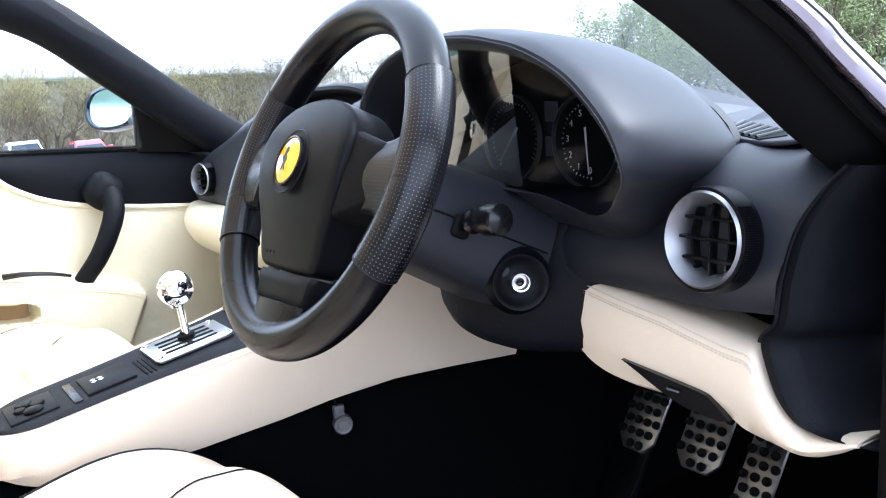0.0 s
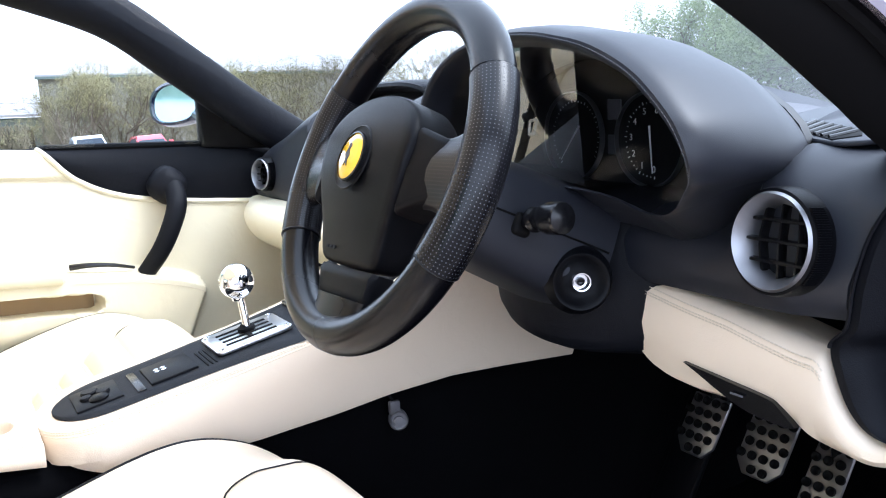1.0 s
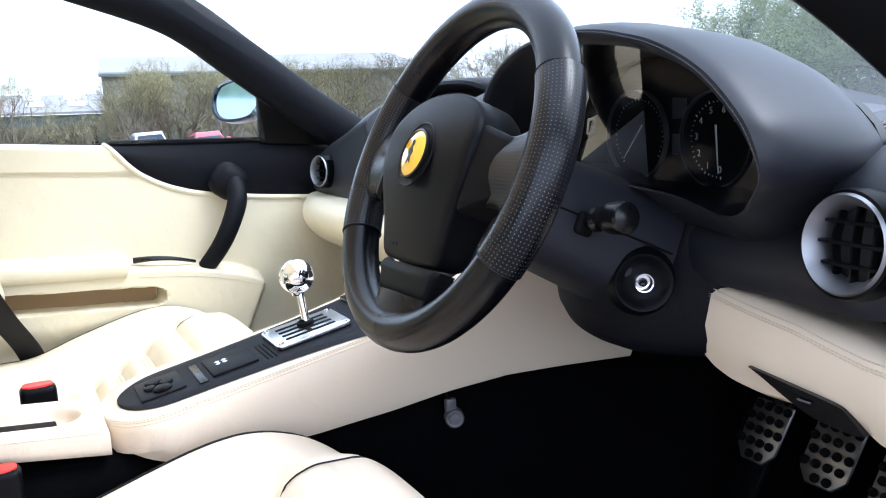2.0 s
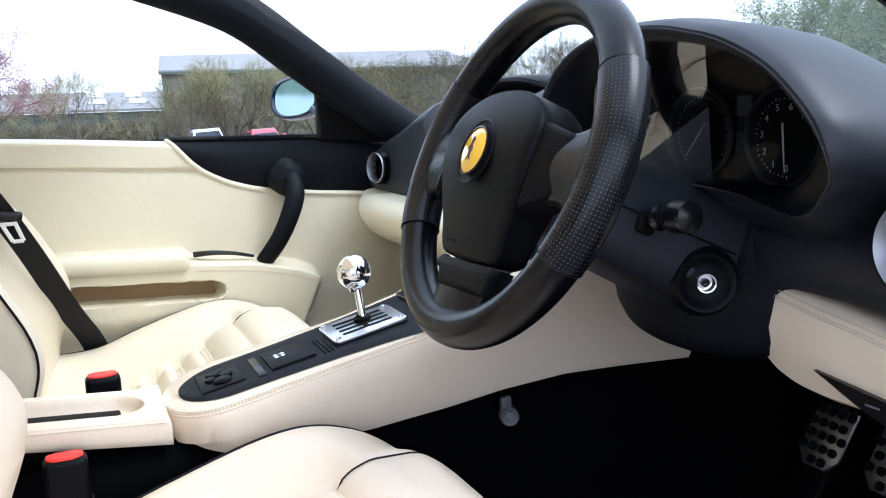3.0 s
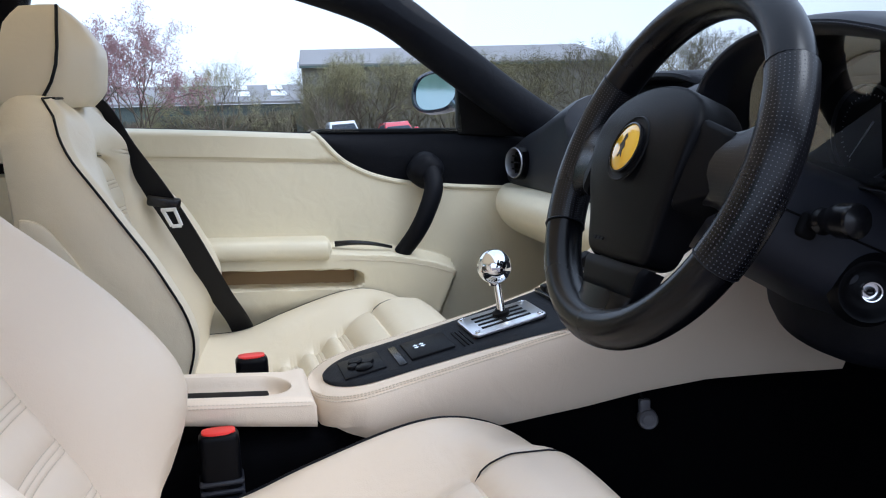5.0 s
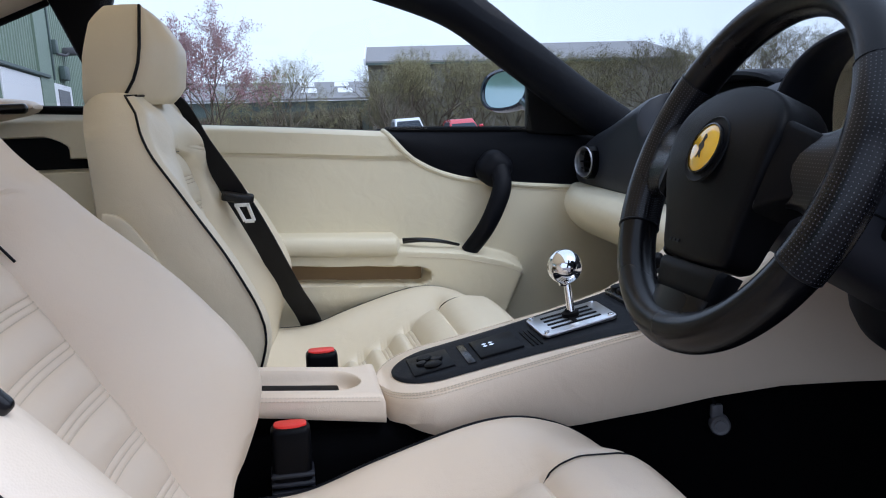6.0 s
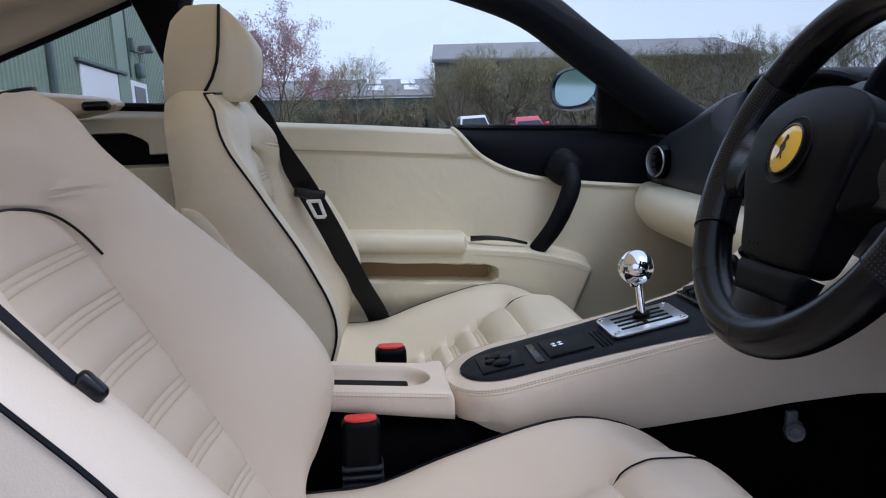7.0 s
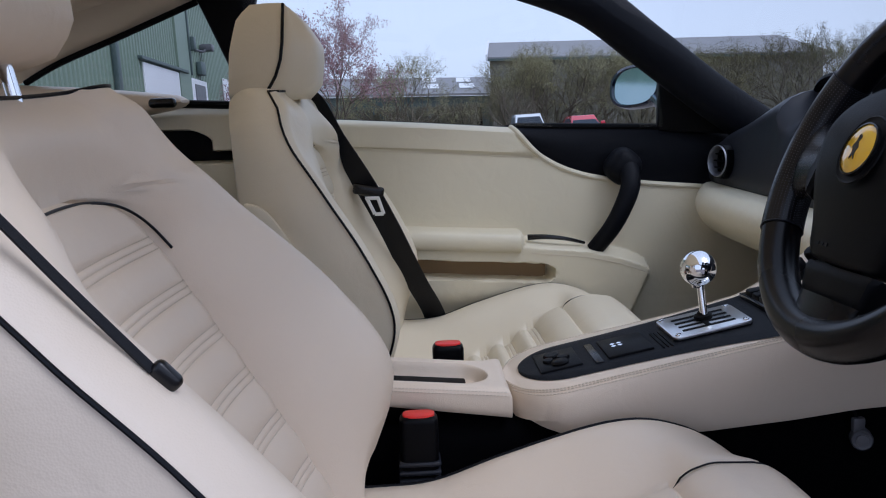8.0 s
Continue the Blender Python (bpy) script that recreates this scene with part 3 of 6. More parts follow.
def vent(at, normal, r, lip=0.76):
    m = facing(at, normal)
    ring = part("vent_ring", at_dash(lathe([(r * lip, -0.008), (r * (lip + 0.03), 0.000), (r * max(0.90, lip + 0.05), 0.011), (r * 0.95, 0.0135), (r * 1.0, 0.011), (r * 1.0, -0.008)], m, 48, closed=True)), SATIN, dash, "satin silver vent ring")
    outer = part("vent_bezel", at_dash(lathe([(r * 1.0, -0.01), (r * 1.0, 0.011), (r * 1.06, 0.010), (r * 1.1, 0.004), (r * 1.1, -0.01)], m, 48, closed=True)), SOFT, dash, "black ribbed vent bezel")
    rib = bmesh.new()
    for k in range(-16, 17):
        a = radians(k * 2.6)
        c = m @ Vector((r * 1.095 * math.cos(a), r * 1.095 * math.sin(a), 0.002))
        w = m.to_3x3() @ Vector((math.cos(a), math.sin(a), 0))
        u = m.to_3x3() @ Vector((0, 0, 1))
        tube([c - u * 0.007, c + u * 0.007], 0.0010, 4, bm=rib)
    part("grip_ribs", at_dash(tidy(rib)), SOFT, outer)
    part("vent_cup", at_dash(lathe([(r * (lip + 0.04), -0.012), (r * 0.76, -0.040), (r * 0.3, -0.05), (0.001, -0.051)], m, 40, caps=False)), RUBBER, dash, "black vent throat")
    for k in (-1, 0, 1):
        y = k * r * 0.42
        h = math.sqrt(max(0.01, 0.6 - 0.18 * k * k)) * r
        part("vent_slat", at_dash(tube([m @ Vector((-h, y, -0.001)), m @ Vector((h, y, -0.001))], 0.0022, 6, flat=2.5, up=m.to_3x3() @ Vector((0, 0, 1)))), SHINY, dash)
    for k in (-1, 0, 1):
        x = k * r * 0.40
        h = math.sqrt(max(0.01, 0.6 - 0.16 * k * k)) * r
        part("vent_blade", at_dash(tube(curve([m @ Vector((x, -h, -0.005)), m @ Vector((x * 1.2, 0, -0.003)), m @ Vector((x, h, -0.005))], 6), 0.0018, 6, flat=3, up=m.to_3x3() @ Vector((0, 0, 1)))), SHINY, dash)
    part("vent_tab", at_dash(block((r * 0.42, 0.006, 0.006), 0.002, 2, m, m @ Vector((-r * 0.12, 0, 0.002)) )), SHINY, dash)


vent((0.237, -0.606, 0.7965), (-0.985, 0.06, 0.10), 0.0402, 0.72)
vent((0.228, 0.578, 0.788), (-0.975, -0.22, 0.06), 0.0305, 0.86)

# cream knee bolster below the driver's vent
KTOP = [(-0.73, 0.652), (-0.72, 0.651), (-0.692, 0.645), (-0.6775, 0.6424), (-0.669, 0.644), (-0.653, 0.655), (-0.640, 0.675), (-0.633, 0.696), (-0.626, 0.7055), (-0.605, 0.707), (-0.57, 0.7145), (-0.535, 0.720), (-0.48, 0.729), (-0.425, 0.7375), (-0.395, 0.739), (-0.386, 0.735)]
KSEW = [(-0.73, 0.652), (-0.692, 0.641), (-0.6775, 0.6374), (-0.669, 0.639), (-0.653, 0.649), (-0.640, 0.668), (-0.633, 0.687), (-0.626, 0.6965), (-0.605, 0.698), (-0.57, 0.7045), (-0.535, 0.712), (-0.48, 0.719), (-0.425, 0.7265), (-0.395, 0.729), (-0.386, 0.727)]
KBOT = [(-0.73, 0.648), (-0.72, 0.6434), (-0.701, 0.630), (-0.681, 0.620), (-0.663, 0.6176), (-0.641, 0.6208), (-0.618, 0.6245), (-0.606, 0.6315), (-0.553, 0.6357), (-0.496, 0.633), (-0.455, 0.635), (-0.4315, 0.641), (-0.414, 0.652), (-0.402, 0.668), (-0.394, 0.690), (-0.386, 0.720)]


def knee_face(y):
    """How far the inboard end of the bolster turns away."""
    return 0.262 + 0.034 * (1 - math.sqrt(1 - (1 - min(1, max(0, (-0.385 - y) / 0.014))) ** 2)) - 0.004 * step(-0.70, -0.62, y) * (1 - step(-0.50, -0.42, y))


rows = []
for i in range(111):
    y = -0.722 + 0.3365 * i / 110
    zt, zs_, zb, xf = soft(KTOP, y, 0.004), soft(KSEW, y, 0.004), soft(KBOT, y, 0.005), knee_face(y)
    h = zs_ - zb
    rows.append([(0.335, y, zb + 0.010), (xf + 0.030, y, zb + 0.001), (xf + 0.014, y, zb + 0.001), (xf + 0.006, y, zb + min(0.006, 0.2 * h)), (xf + 0.001, y, zb + 0.3 * h), (xf - 0.002, y, zb + 0.55 * h), (xf - 0.001, y, zb + 0.8 * h), (xf, y, zs_ - min(0.004, 0.1 * h)), (xf + 0.0022, y, zs_),
                 (xf + 0.005, y, zs_ + 0.35 * (zt - zs_)), (xf + 0.013, y, zs_ + 0.8 * (zt - zs_)), (xf + 0.021, y, zt), (xf + 0.030, y, zt - 0.001), (0.335, y, zt - 0.006)])
knee = part("knee_bolster", at_dash(loft(rows)), CREAM_PINK_LIT, dash, "cream leather knee bolster")
seams = []
for off in (-0.0015, 0.0035, 0.0062):
    seams.append([(knee_face(y) - (0.0006 if off > 0 else -0.0016), y, soft(KSEW, y, 0.004) - off) for y in [-0.631 + 0.236 * i / 60 for i in range(61)]])
part("stitching", at_dash(stitches(seams, r=0.0005)), THREAD, knee)
slot = curve([(0.2540, -0.487, 0.6642), (0.2535, -0.504, 0.6628), (0.2530, -0.545, 0.6590), (0.2535, -0.582, 0.6552), (0.255, -0.593, 0.6500), (0.257, -0.609, 0.6355)], 5) + curve([(0.258, -0.600, 0.6325), (0.258, -0.560, 0.6350), (0.2555, -0.530, 0.6460), (0.2545, -0.505, 0.6570)], 4)
part("release_slot", at_dash(prism(slot, (0, 0, 0), (0.012, 0, 0))), SHINY, knee, "black bonnet release recess")
part("release_mark", at_dash(block((0.001, 0.014, 0.0016), 0, at=(0.2525, -0.552, 0.6500))), GREY, knee)

# glovebox side: cream lower roll in front of the passenger
rows = []
for i in range(41):
    y = 0.12 + 0.555 * i / 40
    e = math.sqrt(max(0, 1 - ((y - 0.40) / 0.277) ** 4)) if y > 0.4 else 1
    x0 = 0.245
    rows.append(curve([(x0 + 0.10, y, 0.738), (x0 - 0.02 * e, y, 0.739), (x0 - 0.054 * e, y, 0.731), (x0 - 0.068 * e, y, 0.71), (x0 - 0.060 * e, y, 0.682), (x0 - 0.028 * e, y, 0.652), (x0 + 0.02, y, 0.633), (x0 + 0.10, y, 0.622)], 4))
part("glovebox", at_dash(loft(rows)), CREAM_WINDOW_LIT, dash, "cream leather glovebox lid")
part("under_tray", at_dash(block((0.42, 0.56, 0.05), 0.01, at=(0.56, 0.40, 0.60))), CARPET, dash)

# driver's lower panel, with the ignition bowl
LPX = [(-0.48, 0.285), (-0.44, 0.268), (-0.415, 0.250), (-0.38, 0.222), (-0.34, 0.203), (-0.29, 0.198), (-0.24, 0.212), (-0.18, 0.25), (-0.12, 0.31)]
rows = []
for i in range(61):
    y = -0.475 + 0.355 * i / 60
    zb = soft([(-0.505, 0.660), (-0.45, 0.652), (-0.346, 0.646), (-0.267, 0.657), (-0.20, 0.668), (-0.133, 0.687), (-0.12, 0.70)], y, 0.02)
    xf = soft(LPX, y, 0.02)
    rows.append([(0.42, y, 0.82), (xf + 0.05, y, 0.822), (xf + 0.022, y, 0.812), (xf + 0.008, y, 0.79), (xf + 0.002, y, 0.765), (xf, y, 0.735), (xf + 0.001, y, 0.705), (xf + 0.004, y, zb + 0.022), (xf + 0.012, y, zb + 0.008), (xf + 0.03, y, zb), (0.42, y, zb + 0.02)])
lower = part("lower_panel", at_dash(loft(rows)), VINYL, dash, "black lower dashboard panel")
km = facing((0.184, -0.425, 0.742), (-0.45, -0.89, 0.06))
part("ignition_bowl", at_dash(lathe([(0.034, -0.014), (0.0300, -0.004), (0.0275, 0.000), (0.0258, -0.0002), (0.0225, -0.003), (0.0175, -0.0075), (0.012, -0.009)], km, 44)), SOFT, lower, "black ignition lock surround")
part("ignition_ring", at_dash(lathe([(0.0066, -0.0075), (0.0070, -0.0015), (0.0078, 0.0012), (0.0090, 0.0015), (0.0098, -0.0005), (0.0100, -0.009)], km, 36)), CHROME, lower, "chrome ignition lock ring")
part("key_barrel", at_dash(lathe([(0.0044, -0.0075), (0.0042, -0.0036), (0.0032, -0.0034), (0.0026, -0.0046), (0.0008, -0.0050)], km, 28)), SHINY, lower, "dark key barrel")
part("key_slot", at_dash(block((0.0055, 0.0018, 0.0014), 0.0004, 1, km.to_3x3().to_4x4(), km @ Vector((0, 0, -0.0050)))), RUBBER, lower)

# instrument hood
HOOD = [(-0.185, 0.862, 0.160), (-0.191, 0.910, 0.155), (-0.220, 0.943, 0.155), (-0.269, 0.965, 0.155), (-0.330, 0.973, 0.155), (-0.385, 0.971, 0.155), (-0.430, 0.964, 0.155), (-0.473, 0.952, 0.155), (-0.515, 0.934, 0.155), (-0.544, 0.913, 0.155), (-0.567, 0.890, 0.155), (-0.579, 0.866, 0.159),
        (-0.576, 0.850, 0.167), (-0.561, 0.838, 0.179), (-0.538, 0.822, 0.194), (-0.515, 0.813, 0.201), (-0.488, 0.815, 0.200), (-0.463, 0.824, 0.195), (-0.43, 0.830, 0.190), (-0.36, 0.834, 0.186), (-0.28, 0.836, 0.182), (-0.21, 0.842, 0.175)]
ring = curve([(x, y, z) for y, z, x in HOOD], 5, closed=True)
centre = Vector((0, -0.40, 0.89))


def grown(p, k, dx, drop=0.0):
    d = Vector((0, p.y - centre.y, p.z - centre.z))
    n = d.normalized()
    if k < 0:
        k *= step(-0.2, 0.5, n.z)
        drop += 0.13 * dx * step(0.0, 0.5, -n.z)
    else:
        k *= step(0.80, 0.90, p.z) * (1 + 0.5 * step(0.3, 0.9, -n.y) * step(0.85, 0.90, p.z))
    if dx > 0.005 and k >= 0 and drop < 0.01:
        drop += 0.032 * step(0.0, 0.055, dx) * step(0.35, 0.75, -n.z)
    return Vector((p.x + dx, p.y + n.y * k, p.z + n.z * k - drop))


hood_rows = [[grown(p, k, dx, dz) for p in ring] for k, dx, dz in ((-0.026, 0.13, 0), (-0.013, 0.055, 0), (-0.006, 0.012, 0), (-0.002, 0.003, 0), (0.0, 0.0, 0), (0.003, -0.0025, 0), (0.007, -0.002, 0), (0.0105, 0.003, 0), (0.0125, 0.012, 0),
             (0.0135, 0.028, 0), (0.0130, 0.05, 0), (0.0105, 0.085, 0.001), (0.008, 0.115, 0.003), (0.003, 0.145, 0.007), (-0.006, 0.165, 0.013), (-0.03, 0.19, 0.032), (-0.08, 0.24, 0.08))]
bm = bmesh.new()
join_grid(bm, hood_rows, wrap_u=True)
hood = part("instrument_hood", at_dash(tidy(bm)), BLACK, dash, "black stitched leather instrument hood")
part("stitching", at_dash(stitches([[grown(p, 0.0045, -0.0031) for p in ring[3:70]]], r=0.00035)), DULL, hood)

# instruments
DIALBLACK = material("dial_black", (0.006, 0.006, 0.007), 0.4)
board = prism([(0.308, q.y, q.z) for q in [grown(p, -0.020, 0.12) for p in ring[::3]]], (0, 0, 0), (0.01, 0, 0))
cluster = part("instrument_panel", at_dash(board), DIALBLACK, dash, "black instrument panel")


def words(text, size, m, mat, parent, name="numeral"):
    cu = bpy.data.curves.new(name, "FONT")
    cu.body, cu.size, cu.align_x, cu.align_y, cu.extrude = text, size, "CENTER", "CENTER", 0.0002
    cu.materials.append(mat)
    ob = new(name, cu)
    ob.parent = parent
    ob.matrix_basis = Matrix.Translation((-0.4, 0, -0.7)) @ m if parent.parent == dash or parent == dash else m
    return ob


def dial(y, z, r, numerals, needle):
    m, ring_m = facing((0.2985, y - 0.006, z), (-1, 0, 0)), facing((0.300, y, z), (-1, 0, 0))
    part("dial_ring", at_dash(lathe([(r * 0.975, -0.004), (r * 0.975, 0.003), (r, 0.003), (r, -0.004)], ring_m, 56, closed=True)), SATIN, cluster, "thin silver dial ring")
    face_ = part("dial_face", at_dash(lathe([(0.0005, -0.001), (r * 0.95, -0.001), (r * 0.96, -0.004)], ring_m, 48)), DIALBLACK, cluster, "black dial face")
    for k, txt in enumerate(numerals):
        a = radians(needle - 33 * k)
        words(txt, r * 0.20, m @ Matrix.Translation((math.cos(a) * r * 0.62, math.sin(a) * r * 0.62, 0.0005)), INK, cluster)
    tick = bmesh.new()
    for k in range(33):
        a = radians(needle - 33 * k / 4)
        p = Vector((math.cos(a), math.sin(a), 0))
        tube([m @ (p * r * 0.76), m @ (p * r * (0.79 if k % 4 else 0.82))], 0.0005, 4, bm=tick)
    part("dial_ticks", at_dash(tidy(tick)), INK, cluster)
    a = radians(needle)
    p = Vector((math.cos(a), math.sin(a), 0))
    part("needle", at_dash(tube([m @ (p * -0.3 * r + Vector((0, 0, 0.003))), m @ (p * r * 0.70 + Vector((0, 0, 0.003)))], lambda f: 0.0011 - 0.0006 * f, 6)), INK, cluster, "white needle")


dial(-0.396, 0.869, 0.049, "01234567", -85)
dial(-0.275, 0.871, 0.050, "", -130)
for z in (0.90, 0.862):
    part("warning_window", at_dash(block((0.002, 0.022, 0.022), 0.001, 1, at=(0.306, -0.338, z))), GREY, cluster)
front = [Vector((0, p.y * 0.985 - 0.006, 0.89 + (p.z - 0.89) * 0.97)) for p in ring]
ga = min(p.y for p in front)
gb = max(p.y for p in front)


def glass_x(y, z):
    return 0.190 - (0.38 * (y + 0.42) if y < -0.42 else 0.0) - 0.09 * (z - 0.88)


hi = sorted((p.y, p.z) for p in front if p.z > 0.872)
lo = sorted((p.y, p.z) for p in front if p.z <= 0.872)


def cover(name, y0, y1, mat, label):
    bm = bmesh.new()
    cols = []
    for i in range(25):
        y = y0 + (y1 - y0) * i / 24
        za, zb = lerp(lo, y), lerp(hi, y)
        cols.append([(glass_x(y, za + (zb - za) * j / 6), y, za + (zb - za) * j / 6) for j in range(7)])
    join_grid(bm, cols)
    for f in bm.faces:
        f.normal_update()
        if f.normal.x > 0:
            f.normal_flip()
    ob = part(name, at_dash(bm), mat, dash, label)
    ob.visible_shadow = False
    return ob


cover("instrument_glass", -0.42, gb - 0.003, LENS, "clear reflecting instrument cover")
lens = cover("instrument_glass", ga + 0.003, -0.421, COVER, "clear rev counter cover")
lens.visible_shadow = False

# defroster outlet on the dash top
def top_z(x):
    return 0.8675 + 0.13 * (x - 0.31)


pad_line = curve([(x, y, top_z(x)) for x, y in ((0.362, -0.500), (0.45, -0.470), (0.49, -0.50), (0.44, -0.60), (0.35, -0.645), (0.305, -0.615), (0.325, -0.555))], 4, closed=True)
dpad = part("defroster_panel", at_dash(prism(pad_line, (0, 0, 0), (0, 0, 0.005), 0.002)), BLACK, dash, "raised black panel round the defroster outlet")
vent_line = [(x, y, top_z(x) + 0.0045) for x, y in ((0.3755, -0.510), (0.392, -0.524), (0.348, -0.600), (0.325, -0.615), (0.3066, -0.600), (0.343, -0.537))]
part("defroster_vent", at_dash(prism(vent_line, (0, 0, 0), (0, 0, 0.0016), 0.0006)), RUBBER, dpad, "black slatted defroster outlet")
for k in range(6):
    f = (k + 0.5) / 6
    a_, b_ = Vector((0.3440 - 0.036 * f, -0.532 - 0.068 * f, 0)), Vector((0.3890 - 0.050 * f, -0.520 - 0.088 * f, 0))
    a_.z, b_.z = top_z(a_.x) + 0.0068, top_z(b_.x) + 0.0068
    part("defroster_slat", at_dash(tube([a_, b_], 0.0017, 6)), SHINY, dpad)

# ---- steering wheel and column ----
WC = Vector((0.0269, -0.3346, 0.8574))
WN, WL, WU = Vector((-0.9069, -0.0005, 0.4214)).normalized(), Vector((-0.0146, 0.9994, -0.0300)).normalized(), Vector((0.4211, 0.0334, 0.9064)).normalized()
wheel = thing("steering_wheel", "black leather three-spoke steering wheel with perforated grips", "steering wheel", WC)
WR, WT = 0.1580, 0.0182


def on_wheel(u, v, w):
    """Wheel coordinates: left, up, towards the driver, from the hub."""
    return WL * u + WU * v + WN * w


def rim_arc(a0, a1, n, r=WT, grip=False):
    rows = []
    for i in range(n + 1):
        a = radians(a0 + (a1 - a0) * i / n)
        side, up = math.cos(a), math.sin(a)
        rows.append([on_wheel(side * (WR + r * math.cos(b) * (1.06 if grip else 1)), up * (WR + r * math.cos(b) * (1.06 if grip else 1)), r * 1.08 * math.sin(b)) for b in [2 * math.pi * k / 20 for k in range(20)]])
    return loft(rows)


def perforated(name):
    m = material(name, (0.0035, 0.0035, 0.005), 0.28, tone=0.15, spec=0.30)
    n, l = m.node_tree.nodes, m.node_tree.links
    uv = n.new("ShaderNodeUVMap")
    uv.uv_map = "grip"
    v = n.new("ShaderNodeTexVoronoi")
    v.voronoi_dimensions = "2D"
    v.inputs["Scale"].default_value, v.inputs["Randomness"].default_value = 1.0, 0.0
    l.new(uv.outputs["UV"], v.inputs["Vector"])
    r = n.new("ShaderNodeMapRange")
    r.inputs["From Min"].default_value, r.inputs["From Max"].default_value = 0.10, 0.17
    l.new(v.outputs["Distance"], r.inputs["Value"])
    mix = n.new("ShaderNodeMixRGB")
    # Pale dots: highlights at the perforation holes put into the colour.
    mix.inputs["Color1"].default_value = (0.07, 0.07, 0.08, 1)
    old = n["Principled BSDF"].inputs["Base Color"].links[0].from_socket
    l.new(r.outputs["Result"], mix.inputs["Fac"])
    l.new(old, mix.inputs["Color2"])
    l.new(mix.outputs["Color"], n["Principled BSDF"].inputs["Base Color"])
    bump = n.new("ShaderNodeBump")
    bump.inputs["Strength"].default_value, bump.inputs["Distance"].default_value = 0.5, 0.0008
    l.new(r.outputs["Result"], bump.inputs["Height"])
    l.new(bump.outputs["Normal"], n["Principled BSDF"].inputs["Normal"])
    return m


PERF = perforated("perforated_leather")


def with_uv(ob, fn):
    layer = ob.data.uv_layers.new(name="grip")
    for loop in ob.data.loops:
        layer.data[loop.index].uv = fn(ob.data.vertices[loop.vertex_index].co)
    return ob


def grip_uv(p):
    u, v, w = p.dot(WL), p.dot(WU), p.dot(WN)
    a = math.atan2(v, -u if u < 0 else u)
    b = math.atan2(w, math.hypot(u, v) - WR)
    return (a * WR / 0.0031 + 0.25 * b, b * WT / 0.0031)


part("rim_top", rim_arc(31, 149, 48), RIM, wheel, "smooth black leather upper rim")
part("rim_bottom", rim_arc(209, 331, 48), RIM, wheel, "smooth black leather lower rim")
for a0, a1 in ((-29, 31), (149, 209)):
    g = part("grip", rim_arc(a0, a1, 26, WT * 1.05, True), PERF, wheel, "perforated black leather grip")
    with_uv(g, grip_uv)
for a in (31, 149, 209, 331):
    s, c = math.cos(radians(a)), math.sin(radians(a))
    loop = [on_wheel(s * (WR + WT * 1.06 * math.cos(b)), c * (WR + WT * 1.06 * math.cos(b)), WT * 1.12 * math.sin(b)) for b in [2 * math.pi * k / 24 for k in range(24)]]
    part("seam", tube(loop, 0.0009, 6, closed=True), PIPING, wheel)

# airbag pad
HALFPAD = [(0.038, 0.061), (0.068, 0.048), (0.083, 0.026), (0.083, 0.0), (0.077, -0.028), (0.065, -0.060), (0.0555, -0.090)]
PAD = [(0, 0.065)] + HALFPAD + [(0.03, -0.095), (-0.03, -0.095)] + [(-u, v) for u, v in reversed(HALFPAD)]
pad_ring = [Vector((p[0], p[1], 0)) for p in curve([(u, v, 0) for u, v in PAD], 5, closed=True)]


PADW = [(-0.10, 0.0095), (-0.06, 0.0190), (-0.03, 0.0285), (0.0, 0.0350), (0.025, 0.0350), (0.045, 0.0305), (0.068, 0.0225)]


def pad_row(k, drop, back=None):
    """One ring of the airbag cover, k of the way out from its middle."""
    row = []
    for p in pad_ring:
        u, v = p.x * k, (p.y + 0.015) * k - 0.015
        row.append(on_wheel(u, v, back if back is not None else soft(PADW, v, 0.012) - 0.006 * (u / 0.083) ** 2 - drop))
    return row


part("airbag_pad", loft([pad_row(0.96, 0, -0.022), pad_row(1.0, 0, -0.015), pad_row(1.0, 0.0075), pad_row(0.994, 0.0035), pad_row(0.975, 0.0010), pad_row(0.94, 0.0), pad_row(0.85, 0), pad_row(0.65, 0), pad_row(0.4, 0), pad_row(0.15, 0)]), SOFT, wheel, "smooth black airbag cover")
rows = []
for i in range(7):
    f = i / 6
    v, hw, w = -0.0965 - 0.031 * f, 0.0560 - 0.008 * f, 0.0095 - 0.004 * f - 0.003 * (i in (0, 6))
    rows.append([on_wheel(hw * a, v, b) for a, b in ((-1, -0.014), (-1, w - 0.006), (-0.93, w - 0.001), (-0.8, w), (0.8, w), (0.93, w - 0.001), (1, w - 0.006), (1, -0.014))])
part("lower_cover", loft(rows), SOFT, wheel, "black lower hub cover")
